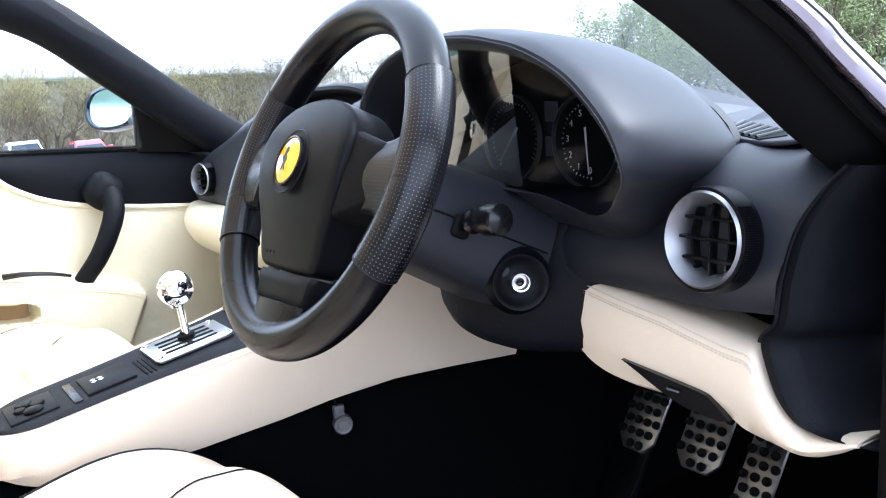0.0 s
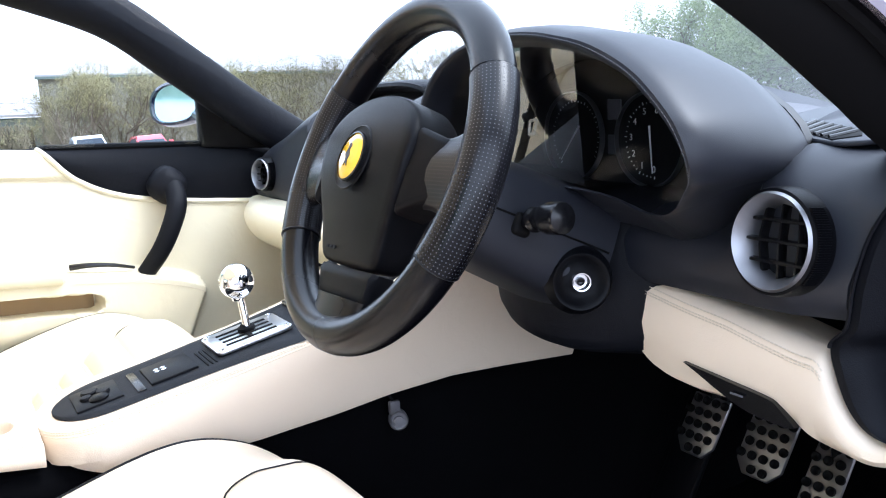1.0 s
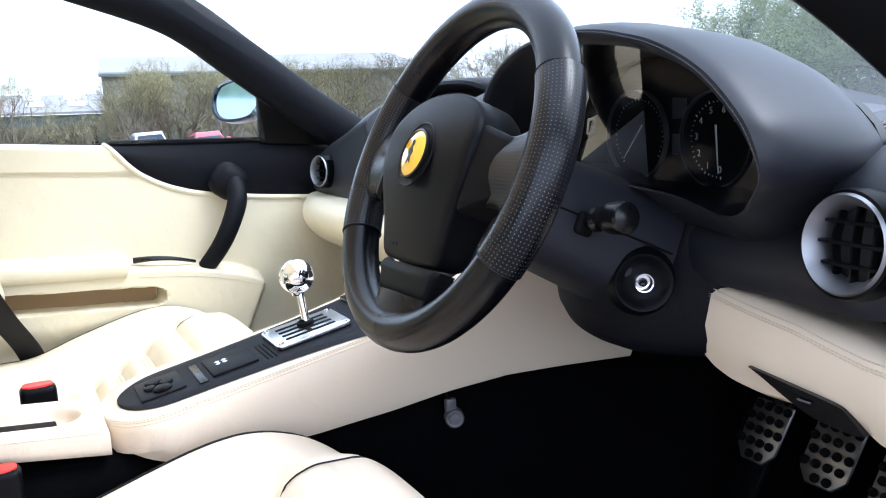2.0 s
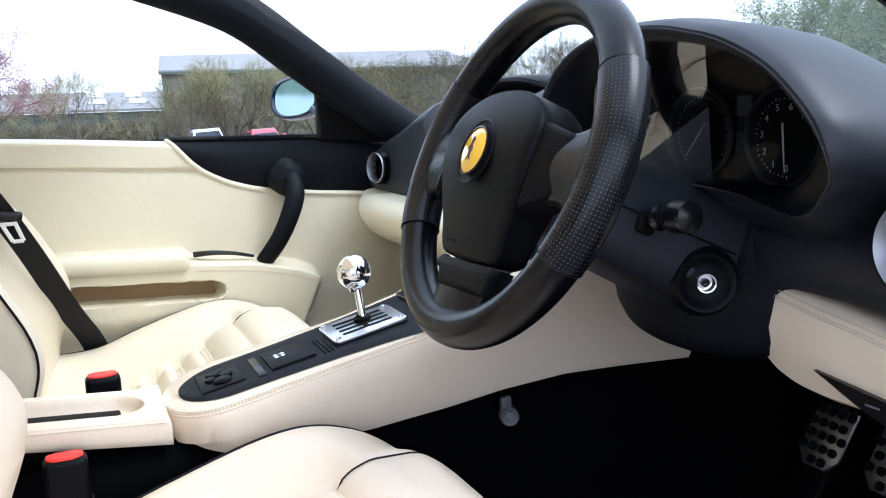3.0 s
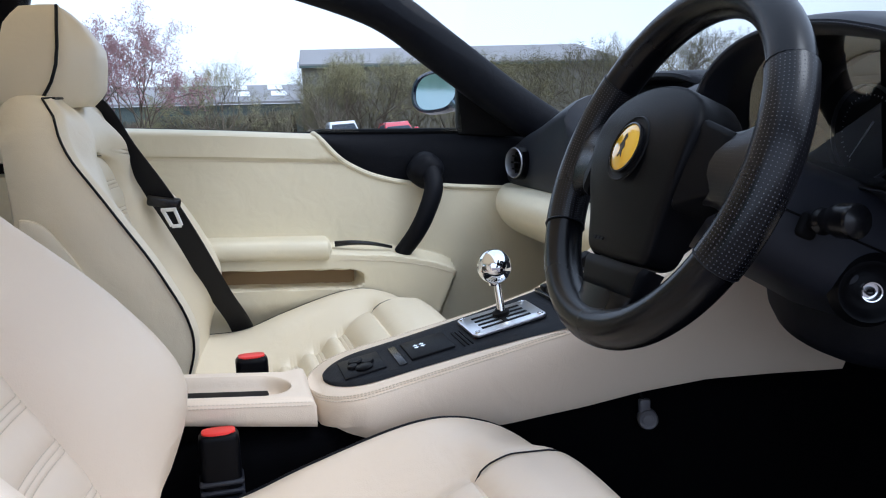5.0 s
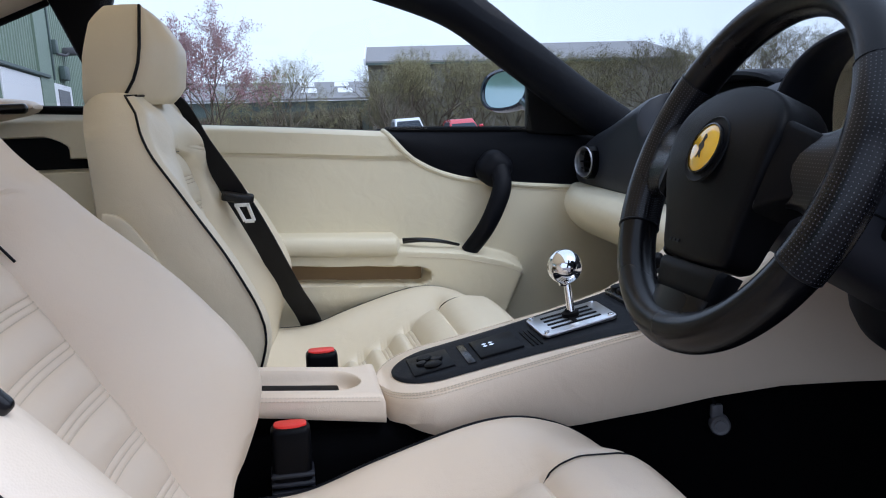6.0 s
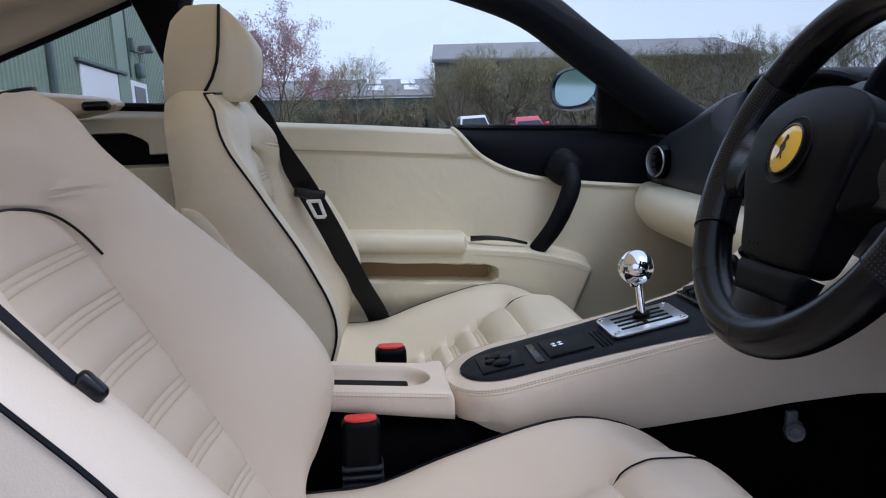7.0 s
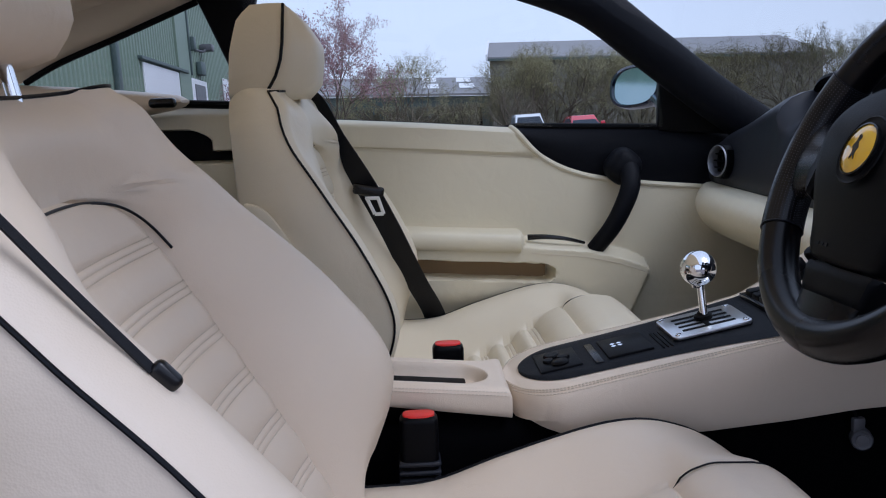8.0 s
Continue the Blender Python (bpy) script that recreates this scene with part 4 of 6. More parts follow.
for s in (1, -1):
    rows = []
    for i in range(9):
        f = i / 8
        u, vt, vb, w = 0.078 + 0.040 * f, 0.034 - 0.010 * f, -0.044 + 0.020 * f, 0.0235 - 0.0125 * f ** 1.3 - 0.004 * (i in (0, 8))
        rows.append([on_wheel(s * u, v, d) for v, d in ((vt, -0.012), (vt, w - 0.004), (vt - 0.002, w - 0.001), (vt - 0.006, w), (vb + 0.006, w), (vb + 0.002, w - 0.001), (vb, w - 0.004), (vb, -0.012))])
    part("horn_pod", loft(rows), SOFT, wheel, "black horn button")
    rows = []
    for i in range(13):
        f = i / 12
        u = 0.072 + 0.082 * f
        hw = 0.036 + 0.030 * f ** 4 - 0.006 * math.sin(math.pi * f)
        rows.append([on_wheel(s * u, -0.003 + hw * math.cos(b), 0.005 - 0.005 * f + 0.0135 * math.sin(b)) for b in [2 * math.pi * k / 20 for k in range(20)]])
    sp = part("side_spoke", loft(rows), PERF, wheel, "perforated leather side spoke")
    with_uv(sp, lambda p: (p.dot(WL) / 0.0031, p.dot(WU) / 0.0031))
rows = []
for i in range(9):
    f = i / 8
    v = -0.124 - 0.030 * f
    hw = 0.047 - 0.004 * math.sin(math.pi * f) + 0.022 * f ** 3
    rows.append([on_wheel(hw * math.cos(b), v, 0.002 + 0.0105 * math.sin(b)) for b in [2 * math.pi * k / 20 for k in range(20)]])
part("bottom_spoke", loft(rows), RIM, wheel, "black leather bottom spoke")
em = Matrix.Translation(on_wheel(0, 0, 0.0335)) @ Matrix((-WL, WU, WN)).transposed().to_4x4()
part("emblem", lathe([(0.0225, 0.0), (0.0225, 0.003), (0.0212, 0.0042), (0.016, 0.0056), (0.010, 0.0066), (0.004, 0.0071), (0.0006, 0.0072)], em, 40), YELLOW, wheel, "round yellow emblem")
part("emblem_rim", lathe([(0.0222, 0.0), (0.0222, 0.0048), (0.0236, 0.0042), (0.0236, 0.0)], em, 40, closed=True), SHINY, wheel)
mark = curve([(0.72 * a, 0.8 * b, 0) for a, b, c in [(0.000, 0.015, 0), (0.005, 0.011, 0), (0.003, 0.006, 0), (0.007, 0.000, 0), (0.004, -0.006, 0), (0.006, -0.013, 0), (0.001, -0.009, 0), (-0.003, -0.013, 0), (-0.002, -0.004, 0), (-0.006, 0.001, 0), (-0.002, 0.007, 0)]], 3, closed=True)
part("emblem_mark", prism([em @ Vector((p.x, p.y, 0.0066)) for p in mark], (0, 0, 0), WN * 0.0008), SHINY, wheel, "small black figure on the emblem")
part("emblem_recess", lathe([(0.0245, 0.0012), (0.0280, 0.0006), (0.0300, 0.0016), (0.0312, 0.0004)], em, 48, caps=False), SOFT, wheel, "shallow ring round the emblem")
for k, u in enumerate((0.020, 0.027, 0.034)):
    part("embossed_bar", prism([on_wheel(u + a, -0.083 + b, 0.0138) for a, b in ((0, 0), (0.005, 0), (0.005, 0.003), (0, 0.003))], (0, 0, 0), WN * 0.0008), SOFT, wheel)

column = thing("steering_column", "black steering column shroud with stalks", "steering column", WC + Vector((0.1, 0, -0.05)))
cm = Matrix.Translation(-(WC + Vector((0.1, 0, -0.05))))
rows = []
for i in range(8):
    f = i / 7
    c = WC - WN * (0.025 + 0.20 * f)
    rows.append([c + WL * (0.066 + 0.016 * f) * math.copysign(abs(math.cos(b)) ** 0.5, math.cos(b)) + WU * (0.048 + 0.014 * f) * math.copysign(abs(math.sin(b)) ** 0.5, math.sin(b)) - WU * 0.004 for b in [2 * math.pi * k / 28 for k in range(28)]])
bm = loft(rows)
bmesh.ops.transform(bm, matrix=cm, verts=bm.verts)
part("shroud", bm, BLACK, column, "black column shroud")
for s in (-1, 1):
    line = [WC - WN * (0.03 + 0.19 * i / 12) + WL * s * (0.0665 + 0.016 * (0.025 + 0.95 * i / 12)) - WU * 0.004 for i in range(13)]
    bm = tube(line, 0.0011, 6)
    bmesh.ops.transform(bm, matrix=cm, verts=bm.verts)
    part("shroud_seam", bm, RUBBER, column)
for s in (-1, 1):
    base = WC - WN * 0.118 + WL * s * 0.055 - WU * 0.014
    tip = base + WL * s * 0.078 + WU * 0.014 + WN * 0.004
    bm = tube(curve([base, base.lerp(tip, 0.5) + Vector((0, 0, 0.004)), tip], 16), lambda f: 0.006 + 0.006 * step(0.40, 0.44, f) - 0.002 * step(0.47, 0.50, f) + 0.005 * step(0.52, 0.72, f) - 0.010 * step(0.90, 1.0, f) ** 2, 16)
    bmesh.ops.transform(bm, matrix=cm, verts=bm.verts)
    part("stalk", bm, SHINY, column, "black control stalk")
    bm = block((0.021, 0.012, 0.022), 0.0055, 4, Matrix((WN, WL, WU)).transposed().to_4x4(), WC - WN * 0.116 + WL * s * 0.072 - WU * 0.010)
    bmesh.ops.transform(bm, matrix=cm, verts=bm.verts)
    part("stalk_gaiter", bm, RUBBER, column)

# ---- centre console ----
console = thing("centre_console", "cream leather centre console with black switch panel", "centre console", (0, 0, 0.4))


def at_con(bm):
    bmesh.ops.translate(bm, vec=(0, 0, -0.4), verts=bm.verts)
    return bm


CONY = -0.024     # middle of the console


def con_z(x):
    return 0.638 + 0.20 * x + 0.55 * max(0, x - 0.06) ** 1.25


def con_w(x, far=False):
    """Half width of the console top: it flares towards the passenger's side."""
    f = min(1, max(0, (x + 0.272) / 0.078))
    return 0.0945 * math.sqrt(1 - (1 - f) ** 2.4) + (0.20 * max(0, x + 0.02) if far else 0.02 * max(0, x))


rows = []
for i in range(61):
    x = -0.2718 + 0.69 * (i / 60) ** 1.3
    wn, wf, t = con_w(x), con_w(x, True), con_z(x)
    zb = lerp([(-0.272, 0.566), (-0.255, 0.555), (-0.235, 0.547), (-0.21, 0.540), (-0.12, 0.535), (-0.045, 0.536), (0.054, 0.545), (0.13, 0.555), (0.22, 0.561), (0.31, 0.558), (0.42, 0.552)], x)
    r = min(0.012, wn * 0.5)
    rows.append([(x, CONY + y, z) for y, z in ((-wn * 0.93, zb), (-wn * 0.985, zb + 0.012), (-wn, t - 0.035), (-wn, t - 0.012), (-wn + r * 0.3, t - 0.004), (-wn + r, t), (wf - r, t), (wf - r * 0.3, t - 0.004), (wf, t - 0.012), (wf, t - 0.035), (wf * 0.985, zb + 0.012), (wf * 0.93, zb))])
part("console_body", at_con(loft(rows)), CREAM_PINK_LIT, console, "cream leather console sides")
PANELW = [(-0.20, 0.0635), (-0.14, 0.065), (-0.075, 0.069), (-0.012, 0.077), (0.037, 0.087), (0.085, 0.093)]
bm = bmesh.new()
rws = []
for i in range(31):
    x = -0.252 + 0.337 * (i / 30) ** 1.6
    f = min(1, (x + 0.2521) / 0.058)
    w = soft(PANELW, x, 0.015) * math.sqrt(max(0, 1 - (1 - f) ** 2))
    rws.append([(x, CONY + w * k / 8, con_z(x) + 0.0036 - 0.0026 * (abs(k) / 8) ** 10) for k in range(-8, 9)])
join_grid(bm, rws)
panel = part("switch_panel", at_con(tidy(bm)), VINYL, console, "black leather console top panel")
seams = [[(x, CONY + s * (con_w(x, s > 0) - i), con_z(x) - d) for x in [-0.268 + 0.40 * (k / 80) ** 1.5 for k in range(81)]] for s in (-1, 1) for d, i in ((0.0006, 0.0080), (0.0020, 0.0056), (0.0046, 0.0030))]
part("stitching", at_con(stitches(seams, r=0.0005)), THREAD, console)


def con_m(x, y, h=0.004):
    return Matrix.Translation((x, y, con_z(x) + h)) @ Matrix.Rotation(-math.atan(0.20), 4, "Y")


def con_block(name, x, y, sx, sy, sz, mat, label="", h=0.004, bev=0.0015):
    m = con_m(x, y, h)
    return part(name, at_con(block((sx, sy, sz), bev, 2, m.to_3x3().to_4x4(), m.translation)), mat, console, label)


con_block("mirror_switch_plate", -0.204, -0.026, 0.052, 0.068, 0.003, SOFT, "black mirror control plate", 0.0042)
for dx, dy, r in ((-0.005, 0.014, 0.010), (0.008, 0.000, 0.008), (-0.011, -0.003, 0.007), (0.001, -0.016, 0.011)):
    part("mirror_knob", at_con(lathe([(r, 0), (r, 0.002), (r * 0.85, 0.0035), (0.001, 0.004)], con_m(-0.204 + dx, -0.026 + dy, 0.0055), 24)), SOFT, console, "black mirror control knob")
con_block("ashtray_lid", -0.121, -0.030, 0.056, 0.068, 0.0045, SOFT, "black ashtray lid", 0.0042, 0.002)
con_block("finger_slot", -0.160, -0.032, 0.010, 0.074, 0.0022, SHINY, "", 0.0042)
for k in range(3):
    con_block("rib", -0.084 + 0.0052 * k, -0.040, 0.0022, 0.062, 0.002, SOFT, "", 0.0042)
for dx, dy in ((0.004, 0.004), (-0.004, 0.004), (0.004, -0.004), (-0.004, -0.004)):
    m = con_m(-0.131 + dx, -0.028 + dy, 0.0070)
    part("lid_mark", at_con(block((0.005, 0.005, 0.001), 0, m=m.to_3x3().to_4x4() @ Matrix.Rotation(radians(45), 4, "Z"), at=m.translation)), CHROME, console)
# switches and radio ahead of the gate
con_block("control_row", 0.068, -0.008, 0.030, 0.115, 0.010, SHINY, "black switch row")
for k in range(5):
    con_block("rocker_switch", 0.068, -0.050 + 0.021 * k, 0.020, 0.017, 0.014, SOFT, "", 0.008, 0.003)
part("radio_panel", at_con(prism([(0.10, -0.095, 0.664), (0.18, -0.10, 0.72), (0.26, -0.10, 0.80), (0.40, -0.10, 0.80), (0.40, -0.10, 0.60), (0.16, -0.10, 0.60)], (0, 0, 0), (0, 0.16, 0), 0.01)), SOFT, console, "black radio panel")
for k in range(3):
    part("radio_knob", at_con(lathe([(0.011, 0), (0.011, 0.010), (0.009, 0.013), (0.001, 0.014)], facing((0.130 + 0.022 * k, 0.045, 0.690 + 0.015 * k), (-0.6, 0, 0.8), (0, 1, 0)), 20)), SOFT, console, "black rotary knob")

# box behind the console with its open tray
boxt = thing("console_box", "cream leather box with an open tray behind the console", "storage box", (-0.36, 0, 0.4))
top = bmesh.new()
xs = [-0.52 + 0.251 * i / 120 for i in range(121)]
ys = [-0.099 + 0.112 * i / 80 for i in range(81)]


def box_z(x, y):
    e = min(x + 0.52, -0.269 - x, y + 0.099, 0.013 - y)
    z = 0.5925 - 0.09 * (x + 0.27) - (0.010 - math.sqrt(max(0, 0.010 ** 2 - max(0, 0.010 - e) ** 2))) + 0.004 * step(-0.30, -0.275, x) * step(-0.05, 0.0, y)
    r = math.hypot(max(0, x + 0.330), y + 0.047)
    hole = (1 - step(0.030, 0.038, r)) if x > -0.330 else step(-0.085, -0.077, y) * (1 - step(-0.017, -0.009, y))
    return z - 0.018 * hole


g = join_grid(top, [[(x + 0.36, y, box_z(x, y) - 0.4) for x in xs] for y in ys])
rim_loop = [g[0][i] for i in range(121)] + [g[j][120] for j in range(1, 81)] + [g[80][i] for i in range(119, -1, -1)] + [g[j][0] for j in range(79, 0, -1)]
prev = rim_loop
for drop, k in ((0.024, 1.004), (0.030, 0.99), (0.033, 0.95)):
    low = [top.verts.new((v.co.x if v.co.x < 0.085 else 0.085 + (v.co.x - 0.085) * k, -0.043 + (v.co.y + 0.043) * k, 0.1925 - 0.14 * (v.co.x - 0.09) - drop - 0.002)) for v in rim_loop]
    for a in range(len(rim_loop)):
        b = (a + 1) % len(rim_loop)
        top.faces.new((prev[a], prev[b], low[b], low[a]))
    prev = low
part("box_body", tidy(top), CREAM_PINK_LIT, boxt, "cream stitched box")
part("tray_liner", block((0.20, 0.062, 0.006), 0.002, 2, Matrix.Rotation(radians(5.1), 4, "Y"), (-0.057, -0.047, 0.1865)), RUBBER, boxt, "black tray liner")
part("stitching", stitches([[(x + 0.36, y, 0.5925 - 0.09 * (x + 0.27) - d - 0.4) for x in [-0.50 + 0.222 * i / 20 for i in range(21)]] for d, y in ((0.0022, -0.0945), (0.0046, -0.0975), (0.0080, -0.0992))], r=0.0004), THREAD, boxt)
part("box_base", block((0.24, 0.09, 0.33), 0.01, at=(-0.035, -0.037, -0.015)), CARPET, boxt)

# gear lever
gear = thing("gear_lever", "chrome gear lever with ball knob in an aluminium gate", "gear lever", (-0.02, -0.020, 0.63))
gm = con_m(-0.020, -0.021, 0.0045)
gloc = Matrix.Translation((0.02, 0.020, -0.63))
bm = bmesh.new()
L, W_, r_ = 0.049, 0.0405, 0.008
plate_rim = []
for cx, cy, a0 in ((L - r_, W_ - r_, 0), (-L + r_, W_ - r_, 90), (-L + r_, -W_ + r_, 180), (L - r_, -W_ + r_, 270)):
    for k in range(7):
        a = radians(a0 + 15 * k)
        plate_rim.append(gm @ Vector((cx + r_ * math.cos(a), cy + r_ * math.sin(a), 0)))
up = gm.to_3x3() @ Vector((0, 0, 1))
bm = prism(plate_rim, (0, 0, 0), up * 0.005, 0.0012, 2)
bmesh.ops.transform(bm, matrix=gloc, verts=bm.verts)
part("gate_plate", bm, ALLOY, gear, "brushed aluminium gear gate")
for k in range(4):
    y = -0.0225 + 0.015 * k
    bm = block((0.066, 0.0058, 0.0012), 0.0005, 1, gm.to_3x3().to_4x4(), gloc @ (gm @ Vector((0, y, 0.0052))))
    part("gate_slot", bm, RUBBER, gear, "black gate slot")
bm = block((0.0065, 0.050, 0.0012), 0.0005, 1, gm.to_3x3().to_4x4(), gloc @ (gm @ Vector((0, 0, 0.0054))))
part("gate_slot", bm, RUBBER, gear)
for dx in (-0.042, 0.042):
    for dy in (-0.033, 0.033):
        bm = lathe([(0.0038, 0), (0.0036, 0.0016), (0.002, 0.0018), (0.0018, 0.0008), (0.0002, 0.0008)], gloc @ gm @ Matrix.Translation((dx, dy, 0.005)), 14)
        part("gate_screw", bm, CHROME, gear, "hex-head gate screw")
foot, headp = Vector((-0.017, -0.020, 0.634)), Vector((-0.0235, -0.008, 0.7065))
bm = tube([foot, foot.lerp(headp, 0.6), headp], lambda f: 0.0052 - 0.001 * f, 14)
bmesh.ops.transform(bm, matrix=gloc, verts=bm.verts)
part("lever_rod", bm, CHROME, gear, "chrome lever rod")
bm = lathe([(0.011, -0.006), (0.011, 0.002), (0.007, 0.004), (0.006, 0.006)], gloc @ gm @ Matrix.Translation((0.003, 0.006, 0.008)), 20)
part("lever_boot", bm, RUBBER, gear)
bm = bmesh.new()
bmesh.ops.create_uvsphere(bm, u_segments=32, v_segments=20, radius=0.0222, matrix=gloc @ Matrix.Translation(headp))
part("ball_knob", bm, CHROME, gear, "polished chrome ball knob")
bm = lathe([(0.0075, -0.024), (0.0085, -0.02), (0.0085, -0.016)], gloc @ Matrix.Translation(headp), 18)
part("knob_collar", bm, CHROME, gear)

# ---- seats ----
FRONT = [(0.44, -0.44), (0.52, -0.428), (0.565, -0.409), (0.61, -0.398), (0.65, -0.408), (0.722, -0.444), (0.81, -0.501), (0.871, -0.543), (0.93, -0.556), (0.96, -0.56)]
SPINE = [(0.44, -0.435), (0.52, -0.448), (0.60, -0.468), (0.72, -0.508), (0.80, -0.533), (0.86, -0.552), (0.93, -0.572), (0.96, -0.575)]
REAR = [(0.44, -0.58), (0.60, -0.605), (0.80, -0.612), (0.93, -0.628), (0.96, -0.63)]
HALF = [(0.44, 0.235), (0.55, 0.245), (0.70, 0.248), (0.78, 0.24), (0.85, 0.222), (0.90, 0.202), (0.93, 0.175), (0.938, 0.15)]
INS = [(0.44, 0.105), (0.60, 0.115), (0.72, 0.124), (0.79, 0.123), (0.815, 0.117), (0.835, 0.102), (0.845, 0.080), (0.850, 0.05), (0.852, 0.02), (0.96, 0.018)]
BANDS = [0.478, 0.525, 0.572, 0.620, 0.666, 0.710, 0.755, 0.800]
ARCH = 0.852


def pleats(s, bands, gap=0.0060, full=0.0048):
    """Height of the padded insert along s: pillows between triple stitch lines."""
    d = min(abs(s - b) for b in bands)
    h = full * (1 - math.exp(-(max(0, d - gap) / 0.010) ** 1.2))
    for b in bands:
        for k in (-1, 0, 1):
            h -= 0.0012 * math.exp(-((s - b - k * gap) / 0.0011) ** 2)
    return h


def fine(a, z, n, bands, gap=0.0060):
    """Even steps from a to z, with close ones across the stitch lines."""
    own = {round(a + (z - a) * i / n, 5) for i in range(n + 1)}
    for b in bands:
        own = {s for s in own if abs(s - b) > gap + 0.004 or s in (a, z)}
        own |= {round(b + k * gap + e, 5) for k in (-1, 0, 1) for e in (-0.0020, -0.0010, 0.0, 0.0010, 0.0020)}
    return sorted(s for s in own if a <= s <= z)


TUCK = [(0.44, 0.075), (0.475, 0.058), (0.492, 0.047), (0.5085, 0.031), (0.534, 0.016), (0.565, 0.006), (0.60, 0.0)]
SIDE = [(0.44, 0.105), (0.60, 0.115), (0.72, 0.124), (0.80, 0.123), (0.87, 0.118), (0.94, 0.095)]
ROOF = [(0.0, 0.853), (0.02, 0.852), (0.05, 0.850), (0.08, 0.845), (0.102, 0.835), (0.117, 0.815), (0.123, 0.795)]


def back_point(u, z, crests=(0.0, 0.012), fill=0.0, peak=0.72):
    crest = crests[u > 0]
    if fill and u > 0:
        crest *= 1 - step(0.74, 0.84, z)
    w, ins = soft(HALF, z, 0.01), lerp(INS, z)
    a = abs(u)
    y = ins * a / 0.45 if a < 0.45 else ins + (w - ins) * (a - 0.45) / 0.55
    fr, sp = soft(FRONT, z, 0.02), soft(SPINE, z, 0.02) + fill * step(0.62, 0.80, z) * (1 - step(0.86, 0.94, z))
    rise = fr - sp
    side = soft(SIDE, z, 0.01)
    v = y / side
    roll = 0.024 * step(-0.004, 0.060, z - soft(ROOF, 0 if fill and u < 0 else y, 0.006))
    if a < 0.45 and z < ARCH:
        x = sp + 0.005 - 0.017 * (1 - v * v) + pleats(z, BANDS) * (1 - (a / 0.45) ** 6)
    elif v < 1:
        x = sp + 0.005 - 0.017 * (1 - v * v) + roll
    else:
        f = min(1, (y - side) / (w - side))
        power = 0.66 if peak < 0.8 else (1.5 if u > 0 else 4.0)
        x = sp + 0.005 + roll * (1 - f) + (rise + 0.009 + crest) * math.sin(min(1, f / peak) * math.pi / 2) ** power
        if peak < 0.8 and u > 0:
            x -= lerp(TUCK, z) * step(0.0, 0.5, f)
        if f > peak:
            x -= (0.018 + crest * 1.15) * ((f - peak) / (1 - peak)) ** 2
    if fill and a < 0.45 and z < ARCH:
        x -= 0.011 * step(0.64, 0.76, z)
    x -= (0.006 if fill else 0.0085) * math.exp(-((a - 0.45) / 0.034) ** 2) * (1 - step(ARCH - 0.004, ARCH + 0.006, z))
    top = step(0.905, 0.938, z)
    x -= 0.012 * top * top
    return Vector((x, math.copysign(y, u), z))


